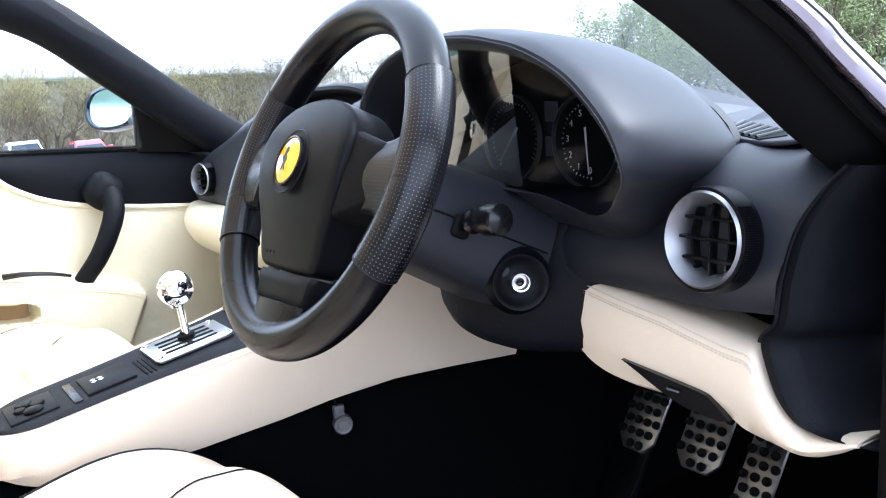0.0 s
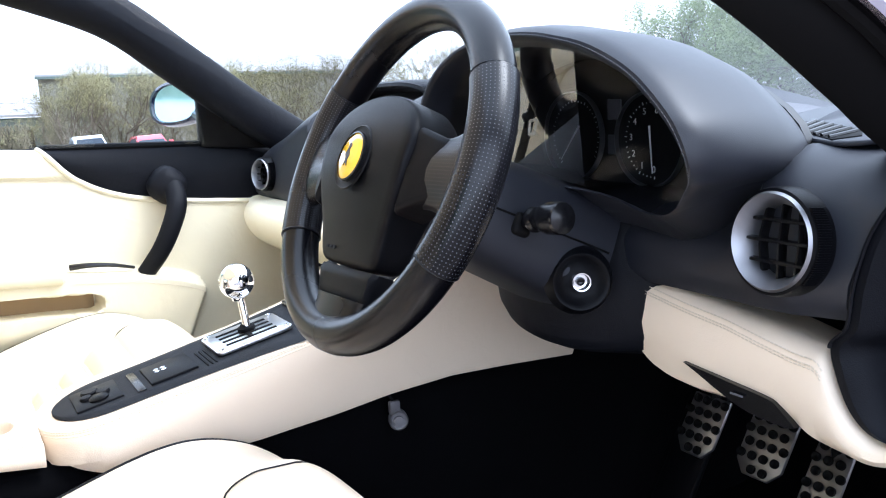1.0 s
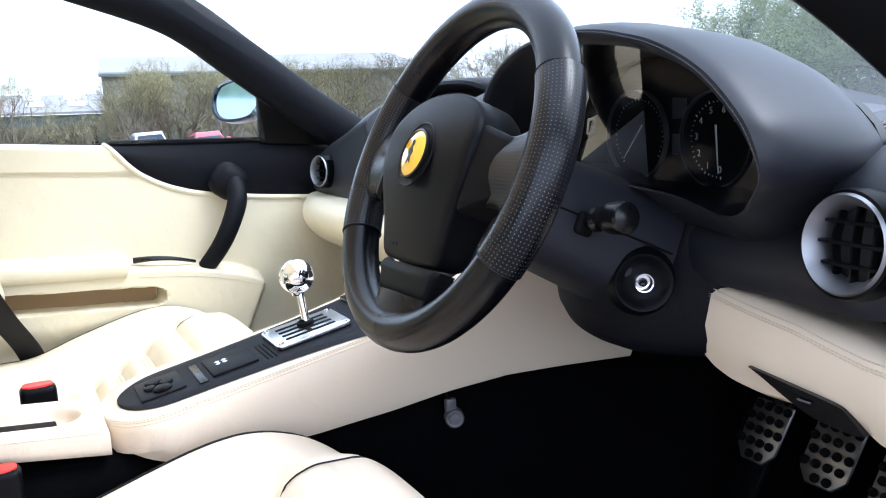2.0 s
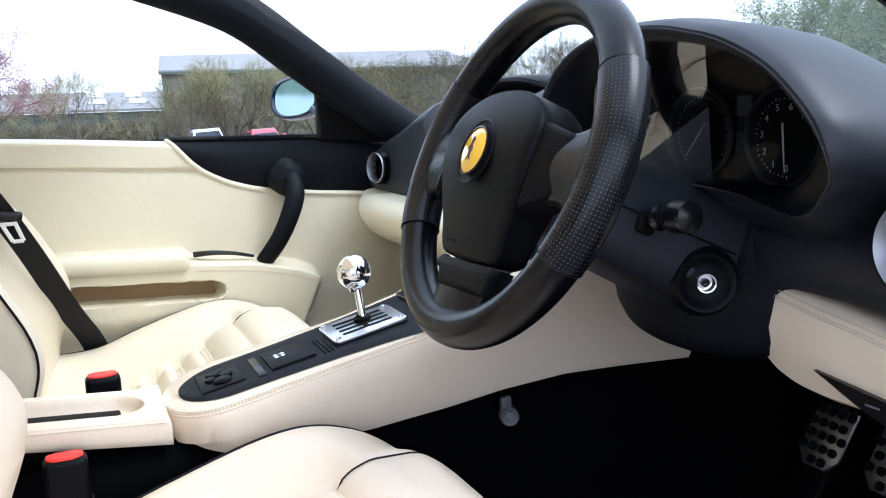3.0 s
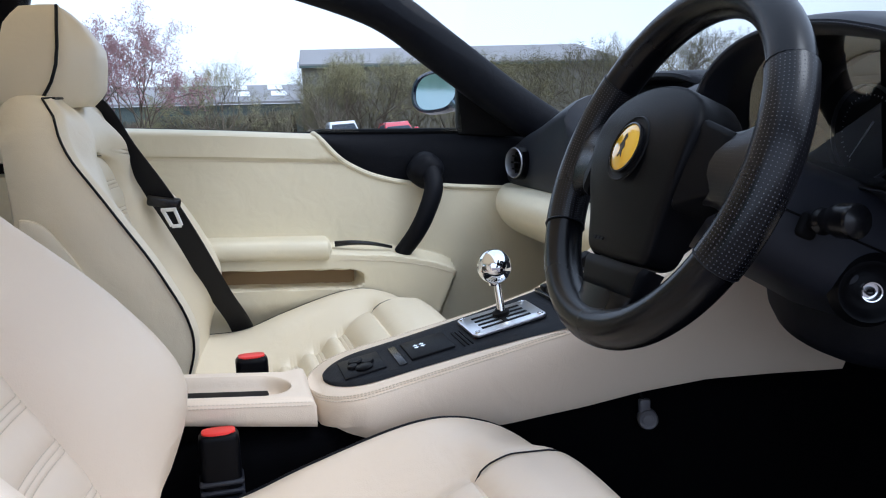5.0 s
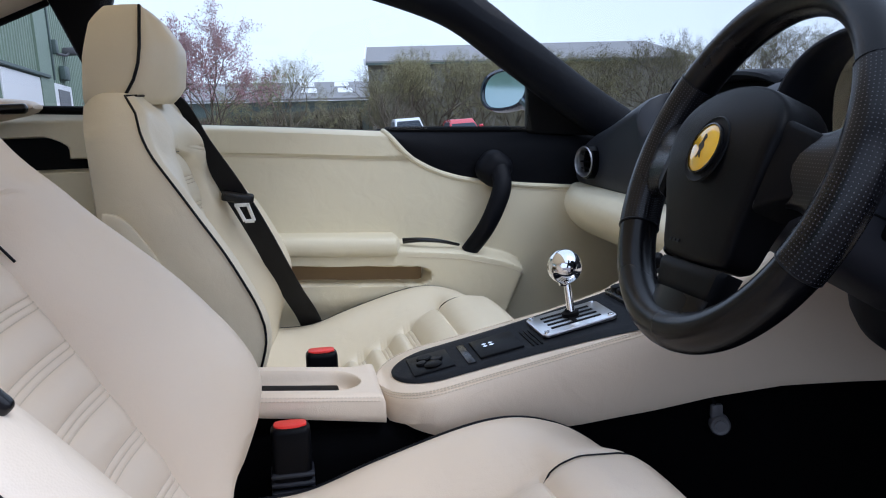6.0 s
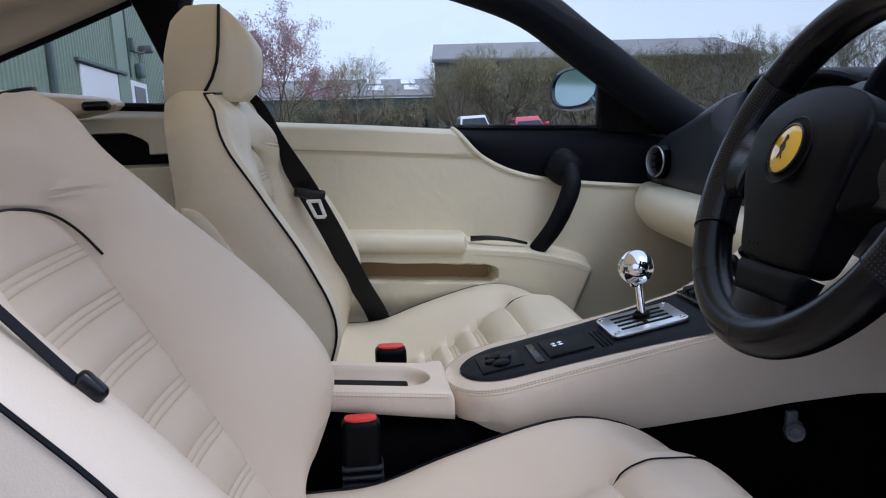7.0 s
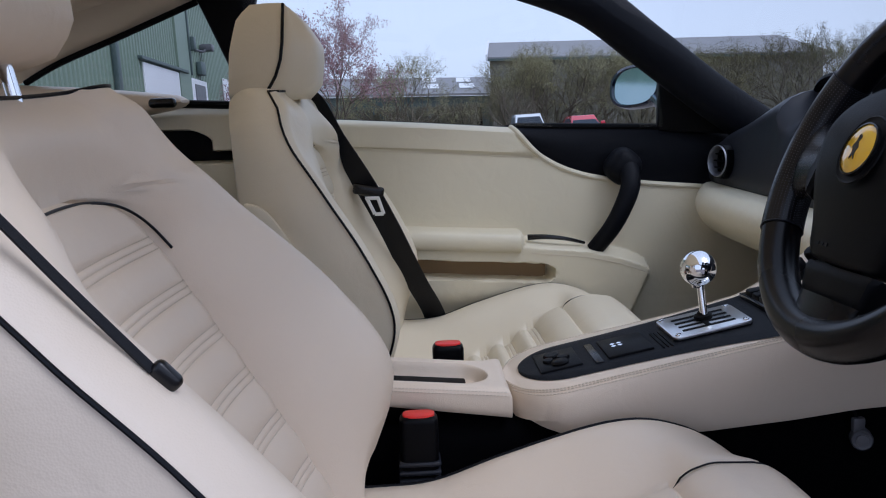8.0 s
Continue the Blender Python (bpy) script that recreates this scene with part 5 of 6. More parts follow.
def seat(yc, raised, hide, recline=0.0, rise=0.0, crests=(0.0, 0.012), slid=(0, 0, 0), fill=0.0, peak=0.72):
    ob = thing("sports_seat", "cream leather sports seat with black piping and ribbed inserts", "car seat", (-0.3, yc, 0.22), group="front seats")

    def loc(bm):
        bmesh.ops.translate(bm, vec=(0.3, 0, -0.22), verts=bm.verts)
        return bm

    turn = Matrix.Rotation(radians(-recline), 3, "Y")

    def locb(bm):
        bmesh.ops.rotate(bm, cent=(-0.47, 0, 0.50), matrix=turn, verts=bm.verts)
        bmesh.ops.translate(bm, vec=(0, 0, rise), verts=bm.verts)
        return loc(bm)

    def locc(bm):
        bmesh.ops.translate(bm, vec=slid, verts=bm.verts)
        return loc(bm)

    us = [-1 + 2 * i / 80 for i in range(81)]
    zs = fine(0.44, 0.938, 84, BANDS)
    last = len(zs) - 1
    grid = [[back_point(u, z, crests, fill, peak) for u in us] for z in zs]
    ins, bol = bmesh.new(), bmesh.new()
    vi, vb = {}, {}
    for i in range(last):
        for j in range(80):
            inside = 22 <= j < 58 and zs[i + 1] < ARCH
            bmx, store = (ins, vi) if inside else (bol, vb)
            f = []
            for a, b in ((i, j), (i, j + 1), (i + 1, j + 1), (i + 1, j)):
                if (a, b) not in store:
                    store[a, b] = bmx.verts.new(grid[a][b])
                f.append(store[a, b])
            bmx.faces.new(f)
    back = part("backrest", locb(tidy(bol)), hide, ob, "cream leather backrest bolsters")
    part("backrest_insert", locb(tidy(ins)), hide, back, "ribbed cream leather insert")
    sew = []
    for b in BANDS:
        for k in (-1, 0, 1):
            sew.append([back_point(u, b + k * 0.0060, crests, fill, peak) + Vector((0.0003, 0, 0)) for u in [-0.42 + 0.84 * i / 40 for i in range(41)]])
    part("stitching", locb(stitches(sew, r=0.0005)), THREAD, back)
    # sides, top and rear of the backrest
    keep = [i for i in range(last) if i == 0 or int(zs[i] / 0.012) != int(zs[i - 1] / 0.012)]
    border = [grid[i][0] for i in keep] + [grid[last][j] for j in range(0, 81, 2)] + [grid[i][80] for i in reversed(keep)]
    rows = []
    for k in range(7):
        f = k / 6
        row = []
        for p in border:
            rx = soft(REAR, p.z, 0.01)
            row.append(Vector((p.x + (rx - p.x) * f, p.y * (1 + 0.012 * math.sin(math.pi * f) - 0.10 * f ** 4), p.z - 0.012 * f ** 3 * (p.z > 0.9) + 0.006 * math.sin(math.pi * f) * (p.z > 0.92))))
        rows.append(row)
    bm = bmesh.new()
    g = join_grid(bm, rows)
    bm.faces.new(g[-1])
    part("backrest_shell", locb(tidy(bm)), hide, ob, "cream leather seat shell")
    part("piping", locb(tube([p + Vector((0.001, math.copysign(0.0015, p.y), 0)) for p in border], 0.0017, 8)), PIPING, back, "black piping")
    arch = [back_point(s * 0.45, z, crests, fill, peak) + Vector((0.0095, 0, 0)) for s, seq in ((-1, [0.790 + 0.0619 * (1 - (1 - i / 24) ** 2) for i in range(25)]), (1, [0.8519 - 0.0619 * (i / 24) ** 2 for i in range(25)])) for z in seq]
    for _ in range(14):
        arch = [arch[0]] + [(p + q * 2 + r) / 4 for p, q, r in zip(arch, arch[1:], arch[2:])] + [arch[-1]]
    if fill:
        arch = [p - Vector((0.0065, 0, 0)) for p in arch[18:31]]
    part("arch_piping", locb(tube(arch, 0.0008 if fill else 0.0013, 8)), PIPING, back, "black piping")
    # side hinge cover
    for s in (1, -1):
        cov = [(-0.60, 0.79), (-0.575, 0.782), (-0.55, 0.75), (-0.525, 0.70), (-0.515, 0.62), (-0.51, 0.52), (-0.60, 0.50)]
        cov = curve([(x, s * 0.243, z) for x, z in cov], 4)
        part("hinge_cover", locb(prism(cov, (0, 0, 0), (0, s * 0.009, 0), 0.004)), hide, ob, "cream side hinge cover")
    # headrest
    lift, back_ = (0.031, -0.009) if raised else (0.0, 0.0)
    rows = []
    for k in range(13):
        f = k / 12
        z = 0.932 + lift + 0.135 * f - (0.0 if raised else 0.007 * (1 - f))
        hw = 0.098 - 0.030 * f ** 3 + 0.006 * math.sin(math.pi * f)
        fr = lerp([(0, -0.530), (0.15, -0.512), (0.45, -0.506), (0.6, -0.507), (0.85, -0.530), (1, -0.552)], f)
        pip = lerp([(0, -0.592), (0.1, -0.579), (0.25, -0.566), (0.4, -0.558), (0.6, -0.554), (1, -0.553)], f)
        rr = lerp([(0, -0.640), (0.5, -0.633), (0.85, -0.623), (1, -0.606)], f)
        inset = 0.0 if 0 < k < 12 else 0.012
        row = [(rr, -hw * 0.75, z), (rr + 0.008, -hw * 0.95, z), (pip, -hw, z), (pip + (fr - pip) * 0.55, -hw * 0.86, z), (fr, -hw * 0.62, z), (fr + 0.002, 0, z), (fr, hw * 0.62, z), (pip + (fr - pip) * 0.55, hw * 0.86, z), (pip, hw, z), (rr + 0.008, hw * 0.95, z), (rr, hw * 0.75, z)]
        cx = (fr + rr) / 2
        rows.append([(cx + back_ + (x - cx) * (1 - 3 * inset), y * (1 - 2 * inset), zz) for x, y, zz in row])
    rows = [curve(r, 4, closed=True) for r in rows]
    c0 = [(sum(p[0] for p in rows[-1]) / 44 + (p[0] - sum(q[0] for q in rows[-1]) / 44) * 0.4, p[1] * 0.4, p[2] + 0.006) for p in rows[-1]]
    hd = part("headrest", locb(loft(rows + [c0])), hide, ob, "cream leather headrest", sharp=75)
    for s in (0, 1):
        seq = [Vector(rows[k][32 if s else 8]) + Vector((0, 0.002 if s else -0.002, 0)) for k in range(13)]
        part("piping", locb(tube(seq, 0.0024, 8)), PIPING, hd, "black piping")
    for s in (0.035, -0.035):
        part("headrest_post", locb(tube([(-0.5655 + back_, s, 0.92), (-0.560 + back_, s, 0.97 + lift)], 0.0055, 12)), CHROME, hd, "chrome headrest post")
    # cushion
    BOL = [(-0.48, 0.512), (-0.405, 0.508), (-0.376, 0.509), (-0.344, 0.517), (-0.31, 0.531), (-0.24, 0.553), (-0.19, 0.567), (-0.154, 0.5725), (-0.13, 0.5725), (-0.095, 0.564), (-0.0645, 0.5505), (-0.032, 0.526), (0.0, 0.495), (0.02, 0.47)]
    MID = [(-0.48, 0.440), (-0.35, 0.452), (-0.30, 0.466), (-0.239, 0.494), (-0.20, 0.521), (-0.165, 0.540), (-0.138, 0.549)]
    PADZ = [(-0.138, 0.562), (-0.126, 0.574), (-0.103, 0.582), (-0.055, 0.580), (-0.035, 0.566), (-0.012, 0.540), (0.004, 0.510), (0.012, 0.46)]
    CB = [-0.198, -0.242, -0.286, -0.330, -0.374]

    def cush(u, x):
        a = abs(u)
        w = 0.246 - 0.05 * step(-0.10, 0.02, x) ** 2 - 0.01 * (1 - step(-0.48, -0.40, x))
        ins_ = 0.122
        y = ins_ * a / 0.45 if a < 0.45 else ins_ + (w - ins_) * (a - 0.45) / 0.55
        padx = x > -0.138
        flat_ = soft(MID, x, 0.02) * (1 - step(-0.16, -0.11, x)) + soft(PADZ, x, 0.006) * step(-0.16, -0.11, x)
        mid = soft(PADZ, x, 0.006) if padx else soft(MID, x, 0.02) + pleats(x, CB, 0.0060, 0.016)
        bz = soft(BOL, x, 0.02)
        if a < 0.45:
            z = mid - 0.005 * (a / 0.45) ** 4
        else:
            f = (a - 0.45) / 0.55
            base = flat_ - 0.005 + (mid - flat_) * (1 - step(0.0, 0.12, f))
            z = base + (bz + 0.004 - base) * math.sin(min(1, f / 0.85) * math.pi / 2) ** 1.1
            if f > 0.85:
                z -= 0.005 * ((f - 0.85) / 0.15) ** 2
        z -= 0.006 * math.exp(-((a - 0.45) / 0.03) ** 2)
        if not padx and x > -0.15:
            z -= 0.006 * math.exp(-((x + 0.139) / 0.004) ** 2) if a < 0.5 else 0
        return Vector((x, math.copysign(y, u), z))

    xs_ = fine(-0.48, 0.012, 90, CB)
    ne = len(xs_) - 1
    grid = [[cush(u, x) for u in us] for x in xs_]
    bm = bmesh.new()
    g = join_grid(bm, grid)
    loopv = [g[i][0] for i in range(ne + 1)] + [g[ne][j] for j in range(1, 80)] + [g[i][80] for i in range(ne, -1, -1)]
    prev = loopv
    for dz, k in ((0.03, 1.015), (0.10, 1.0)):
        nxt = [bm.verts.new((min(v.co.x, 0.01) if v.co.x < 0 else v.co.x, v.co.y * k, max(0.36, v.co.z - dz) if dz < 0.05 else 0.34)) for v in loopv]
        for a in range(len(prev) - 1):
            bm.faces.new((prev[a], prev[a + 1], nxt[a + 1], nxt[a]))
        prev = nxt
    cu = part("cushion", locc(tidy(bm)), hide, ob, "cream leather cushion with ribbed insert and thigh pad")
    for s in (0, 80):
        line = [grid[i][s] + Vector((0, 0.002 if s else -0.002, 0)) for i in range(ne + 1) if xs_[i] < -0.04 and (i == 0 or int(xs_[i] / 0.008) != int(xs_[i - 1] / 0.008))]
        part("piping", locc(tube(line, 0.0021, 8)), PIPING, cu, "black piping")
    tline = [cush(u, -0.138) + Vector((0.001, 0, 0.004)) for u in [-0.43 + 0.86 * i / 40 for i in range(41)]]
    part("pad_piping", locc(tube(tline, 0.0010, 8)), PIPING, cu)
    for s in (-1, 1):
        edge_ = [cush(s * 0.452, -0.138 + 0.11 * i / 20) + Vector((0, 0, 0.0032)) for i in range(21)]
        part("pad_piping", locc(tube(edge_, 0.0010, 8)), PIPING, cu)
    sew = []
    for b in CB:
        for k in (-1, 0, 1):
            sew.append([cush(u, b + k * 0.0060) + Vector((0, 0, 0.0003)) for u in [-0.42 + 0.84 * i / 40 for i in range(41)]])
    part("stitching", locc(stitches(sew, r=0.0005)), THREAD, cu)
    part("seat_base", loc(block((0.50, 0.42, 0.16), 0.02, at=(-0.25, 0, 0.29))), RUBBER, ob, "black seat base")
    return ob


DRIVER = (-0.40, 14.0, 0.032)
# Same leather: door-side light in the driver's colour, window light in the passenger's.
seat(DRIVER[0], True, CREAM_PINK_LIT, DRIVER[1], DRIVER[2])
seat(0.38, False, CREAM_FAR_LIT, crests=(-0.008, 0.030), slid=(0.043, 0, -0.020), fill=0.030, peak=0.88)

# ---- belts ----
def strap(path, width, across, mat, parent, name="webbing", label="black woven belt webbing"):
    rows = []
    for i, p in enumerate(path):
        p = Vector(p)
        a, b = Vector(path[max(0, i - 1)]), Vector(path[min(len(path) - 1, i + 1)])
        d = (b - a).normalized()
        s = (Vector(across) - d * d.dot(Vector(across))).normalized() * width / 2
        n = d.cross(s).normalized() * 0.0008
        rows.append([p - s - n, p + s - n, p + s + n, p - s + n])
    return part(name, loft(rows), mat, parent, label)


belt = thing("seat_belt", "black seat belt hanging over the passenger seat, with its steel tongue", "seat belt", (-0.45, 0.5, 0.6), group="seat belts")


def at_belt(p):
    return Vector(p) - Vector((-0.45, 0.5, 0.6))


run = curve([(-0.62, 0.57, 0.945), (-0.545, 0.545, 0.925), (-0.50, 0.53, 0.85), (-0.452, 0.525, 0.772), (-0.41, 0.53, 0.69), (-0.365, 0.56, 0.585), (-0.335, 0.605, 0.52), (-0.323, 0.632, 0.478), (-0.318, 0.64, 0.42)], 6)
strap([at_belt(p) for p in run], 0.046, (1, -0.6, 0.35), WEB, belt)
tm = Vector((-0.440, 0.517, 0.752))
bm = block((0.056, 0.014, 0.020), 0.005, 3, Matrix.Rotation(radians(12), 4, "Y"), at_belt(tm + Vector((-0.004, 0, 0.008))))
part("tongue_cover", bm, SHINY, belt, "black tongue grip")
fr_ = bmesh.new()
for a, b in (((-0.008, 0), (-0.006, -0.031)), ((0.012, 0), (0.010, -0.031)), ((-0.006, -0.031), (0.010, -0.031)), ((-0.010, -0.002), (0.014, -0.002))):
    tube([at_belt(tm + Vector((a[0] + (0.012 if a[1] < -0.01 else 0.0), -0.008, a[1] - 0.003))), at_belt(tm + Vector((b[0] + (0.012 if b[1] < -0.01 else 0.0), -0.008, b[1] - 0.003)))], 0.0032, 6, flat=0.4, up=(0, 1, 0), bm=fr_)
part("tongue", tidy(fr_), WHITE, belt, "bright steel buckle tongue")

dbelt = thing("seat_belt", "black seat belt lying over the driver's backrest", "seat belt", (-0.58, -0.56, 0.8), group="seat belts")
run = curve([(-0.64, -0.613, 0.93), (-0.601, -0.612, 0.889), (-0.587, -0.61, 0.872), (-0.558, -0.61, 0.837), (-0.52, -0.61, 0.793)], 6)
strap([Vector(p) - Vector((-0.58, -0.56, 0.8)) for p in run], 0.0058, (0.4, 1, 0.3), WEB, dbelt)
part("belt_stop", block((0.018, 0.0085, 0.0105), 0.0038, 4, Matrix.Rotation(radians(48), 4, "Y"), Vector((-0.514, -0.608, 0.789)) - Vector((-0.58, -0.56, 0.8))), SHINY, dbelt, "black belt end stop")


def buckle(at, h, label):
    ob = thing("belt_buckle", label, "belt buckle", at, group="belt buckles")
    part("buckle_case", block((0.043, 0.028, h), 0.0075, 4, at=(0, 0, h / 2)), SOFT, ob, "black buckle case")
    part("release_button", prism([(0.0178 * math.copysign(abs(math.cos(a)) ** 0.6, math.cos(a)), 0.0105 * math.copysign(abs(math.sin(a)) ** 0.6, math.sin(a)), h - 0.006) for a in [2 * math.pi * k / 32 for k in range(32)]], (0, 0, 0), (0, 0, 0.0075), 0.001), RED, ob, "red release button")
    # Ribs take the raised black, which holds their sheen in its colour.
    for k in range(3):
        part("boot_rib", block((0.047, 0.032, 0.006), 0.0025, 2, at=(0, 0, 0.016 - 0.010 * k)), BLACK, ob)
    part("stem", block((0.03, 0.016, 0.22), 0.004, 2, at=(0, 0, -0.11)), RUBBER, ob)
    return ob


buckle((-0.378, -0.125, 0.508), 0.070, "tall black seat belt buckle with red button beside the driver's seat")
buckle((-0.330, 0.117, 0.527), 0.060, "black seat belt buckle with red button beside the passenger seat")

# ---- footwell ----
def pedal(at, w, h, lean, label):
    ob = thing("pedal", label, "pedal", at, group="pedals")
    m = Matrix.Rotation(radians(lean), 4, "Y")
    k = 0.25
    shape = [(-w / 2, -h * 0.30), (-w * 0.28, -h / 2), (w * 0.28, -h / 2), (w / 2, -h * 0.30), (w / 2, h / 2), (-w / 2, h / 2)]
    part("pedal_pad", prism([m @ Vector((0, y, z)) for y, z in shape], (0, 0, 0), m.to_3x3() @ Vector((-0.006, 0, 0)), 0.002), SHADED_ALLOY, ob, "perforated aluminium pedal pad")
    nx, nz = max(2, round(w / 0.017)), max(3, round(h / 0.017))
    for i in range(nx):
        for j in range(nz):
            y, z = (i - (nx - 1) / 2) * w / nx + (0.003 if j % 2 else -0.003), (j - (nz - 1) / 2) * h / nz
            if z < -h * 0.30 and abs(y) > w * 0.25:
                continue
            c = lathe([(0.0036, 0.0), (0.0058, 0.0), (0.0058, 0.0040), (0.0044, 0.0042), (0.0036, 0.0036)], m @ facing((-0.006, y, z), (-1, 0, 0)), 12)
            part("pedal_stud", c, RUBBER, ob)
    part("pedal_arm", tube([m @ Vector((0.006, 0, h * 0.2)), (0.06, 0, h * 0.5 + 0.10), (0.10, 0, h * 0.5 + 0.22)], 0.008, 8), RUBBER, ob, "black pedal arm")
    return ob


pedal((0.53, -0.262, 0.461), 0.062, 0.085, 32, "perforated aluminium clutch pedal")
pedal((0.53, -0.367, 0.466), 0.068, 0.085, 32, "perforated aluminium brake pedal")
pedal((0.53, -0.448, 0.441), 0.050, 0.115, 32, "perforated aluminium accelerator pedal")
lamp = thing("tunnel_knob", "round grey knob on the tunnel side", "knob", (0.139, -0.112, 0.517))
km2 = facing((0, 0, 0), (-0.35, -0.93, 0.1))
part("knob_body", lathe([(0.0125, -0.01), (0.0125, 0.004), (0.011, 0.006), (0.0095, 0.005), (0.007, 0.005), (0.0065, 0.007), (0.0006, 0.0075)], km2, 28), GREY, lamp, "grey ribbed knob")
part("knob_stem", block((0.015, 0.009, 0.018), 0.003, 2, at=(-0.003, 0.004, 0.017)), GREY, lamp)
part("knob_cord", tube(curve([(-0.004, 0.004, 0.024), (-0.010, 0.004, 0.036), (-0.012, 0.006, 0.048)], 4), 0.002, 6), RUBBER, lamp)
rest = part("footrest", block((0.012, 0.07, 0.30), 0.004, 2, Matrix.Rotation(radians(30), 4, "Y"), (0.60, -0.165, 0.36)), SOFT)
lone(rest, "black ribbed footrest beside the pedals", "footrest")

# the whole car stands on sloping ground
bpy.context.view_layer.update()
for ob in CAR:
    ob.matrix_basis = SLOPE @ ob.matrix_basis

# ---- outside ----
# Warm tint added so the hidden yard bounces pinkish light into the cabin.
ASPHALT = material("asphalt", (0.17, 0.145, 0.135), 0.9, grain=0.5, scale=60, tone=0.3, patch=0.6)
GREEN = material("green_cladding", (0.19, 0.25, 0.19), 0.5, tone=0.12, patch=0.5)
DARKGREEN = material("dark_green_cladding", (0.07, 0.10, 0.095), 0.5, tone=0.12, patch=0.5)
ROOFGREY = material("grey_roof_sheet", (0.24, 0.235, 0.24), 0.7, tone=0.2, patch=0.4)
WHITEPAINT = material("white_door_paint", (0.78, 0.78, 0.8), 0.5, tone=0.03)
HAZEWALL = material("hazy_wall", (0.23, 0.22, 0.19), 0.8, tone=0.15)
BARK = material("bare_twigs", (0.13, 0.105, 0.075), 0.9, tone=0.3)
CATKIN = material("spring_buds", (0.23, 0.215, 0.10), 0.8, tone=0.35, patch=1.0)
LEAF = material("young_leaves", (0.22, 0.275, 0.115), 0.7, tone=0.4, patch=1.0)
BLOSSOM = material("pink_blossom", (0.27, 0.145, 0.155), 0.8, tone=0.3, patch=1.0)
HEDGE = material("hedge_twigs", (0.09, 0.08, 0.05), 0.9, tone=0.4, patch=2)
CARWHITE = material("white_car_paint", (0.70, 0.72, 0.75), 0.2, coat=1.0, tone=0.02)
CARRED = material("red_car_paint", (0.55, 0.03, 0.05), 0.2, coat=1.0, tone=0.03)
CARGLASS = material("dark_car_glass", (0.02, 0.03, 0.045), 0.3, spec=0.25)

bm = bmesh.new()
join_grid(bm, [[(x, y, -0.02) for x in (-1500, -200, -40, 0, 40, 200, 1500)] for y in (-1500, -200, -40, 0, 40, 200, 1500)])
tagged(part("ground", bm, ASPHALT), "asphalt yard, tint added for pinkish bounce light", "ground", kind="structure")


def corrugated(a, b, z0, z1, pitch, depth, mat, name, parent):
    a, b = Vector((*a, 0)), Vector((*b, 0))
    d = b - a
    n = int(d.length / pitch)
    side = Vector((d.y, -d.x, 0)).normalized()
    prof = []
    for i in range(n):
        for f, h in ((0.0, 0), (0.42, 0), (0.5, 1), (0.92, 1)):
            prof.append(a + d * ((i + f) / n) + side * depth * h)
    prof.append(b)
    bm = bmesh.new()
    join_grid(bm, [[p + Vector((0, 0, z)) for p in prof] for z in (z0, z1)])
    return part(name, tidy(bm), mat, parent, sharp=20)


def slab(name, pts, d, mat, parent, label=""):
    return part(name, prism(pts, (0, 0, 0), d), mat, parent, label)


# long green shed beside the yard
barn = thing("industrial_shed", "green corrugated industrial shed with a white roller door", "shed", (-8, 25, 0), car=False)
corrugated((0, -30), (0, 16), 0, 7.0, 0.30, 0.06, GREEN, "wall", barn)
slab("roof", [(0.2, -30, 6.95), (0.2, 16, 6.95), (-8, 16, 9.2), (-8, -30, 9.2)], (0, 0, 0.15), ROOFGREY, barn)
slab("end_wall", [(0, 16, 0), (-12, 16, 0), (-12, 16, 8), (0, 16, 7)], (0, 0.1, 0), GREEN, barn)
part("roller_door", block((0.06, 4.3, 3.75), 0.01, 1, at=(0.09, 3.3, 1.875)), WHITEPAINT, barn, "white roller door")
# Unseen second door, added to whiten the lower half of the wing mirror.
part("roller_door", block((0.06, 6.0, 2.6), 0.01, 1, at=(0.09, -23, 1.3)), WHITEPAINT, barn, "white roller door")
part("door_lintel", block((0.16, 5.9, 0.12), 0.02, 1, at=(0.12, 3.75, 3.86)), DARKGREEN, barn)
part("downpipe", block((0.16, 0.30, 7), 0.03, 2, at=(0.12, -1.5, 3.5)), DARKGREEN, barn, "dark downpipe")
part("corner_flashing", block((0.14, 1.7, 7), 0.01, 1, at=(0.05, 6.45, 3.5)), GREEN, barn)
sdoor = part("side_door", block((0.06, 2.6, 3.7), 0.01, 1, at=(0.10, 8.6, 1.85)), WHITEPAINT, barn, "white side door")
part("door_pane", block((0.04, 1.7, 1.2), 0.01, 1, at=(0.14, 8.6, 2.9)), GREY, sdoor)
part("window_frame", block((0.06, 1.6, 1.5), 0.01, 1, at=(0.10, 14.2, 3.35)), WHITEPAINT, barn, "white window frame")
part("wall_lamp", block((0.5, 0.5, 0.28), 0.06, 2, at=(0.35, 9.5, 5.0)), GREY, barn, "grey wall lamp")
part("lamp_arm", tube([(0.06, 8.6, 4.85), (0.3, 9.0, 4.8), (0.35, 9.4, 4.95)], 0.05, 6), GREY, barn)
part("alarm_box", block((0.2, 0.35, 0.5), 0.03, 2, at=(0.18, 7.8, 5.0)), DARKGREEN, barn)
part("alarm_box", block((0.2, 0.8, 0.5), 0.03, 2, at=(0.18, 8.9, 4.15)), DARKGREEN, barn)
part("cable_tray", block((0.1, 0.12, 3.2), 0.01, 1, at=(0.10, 7.5, 5.4)), DARKGREEN, barn)

# low unit with rooflights
unit = thing("low_unit", "low dark green unit with a grey roof and rooflights", "shed", (0, 75, 0), car=False)
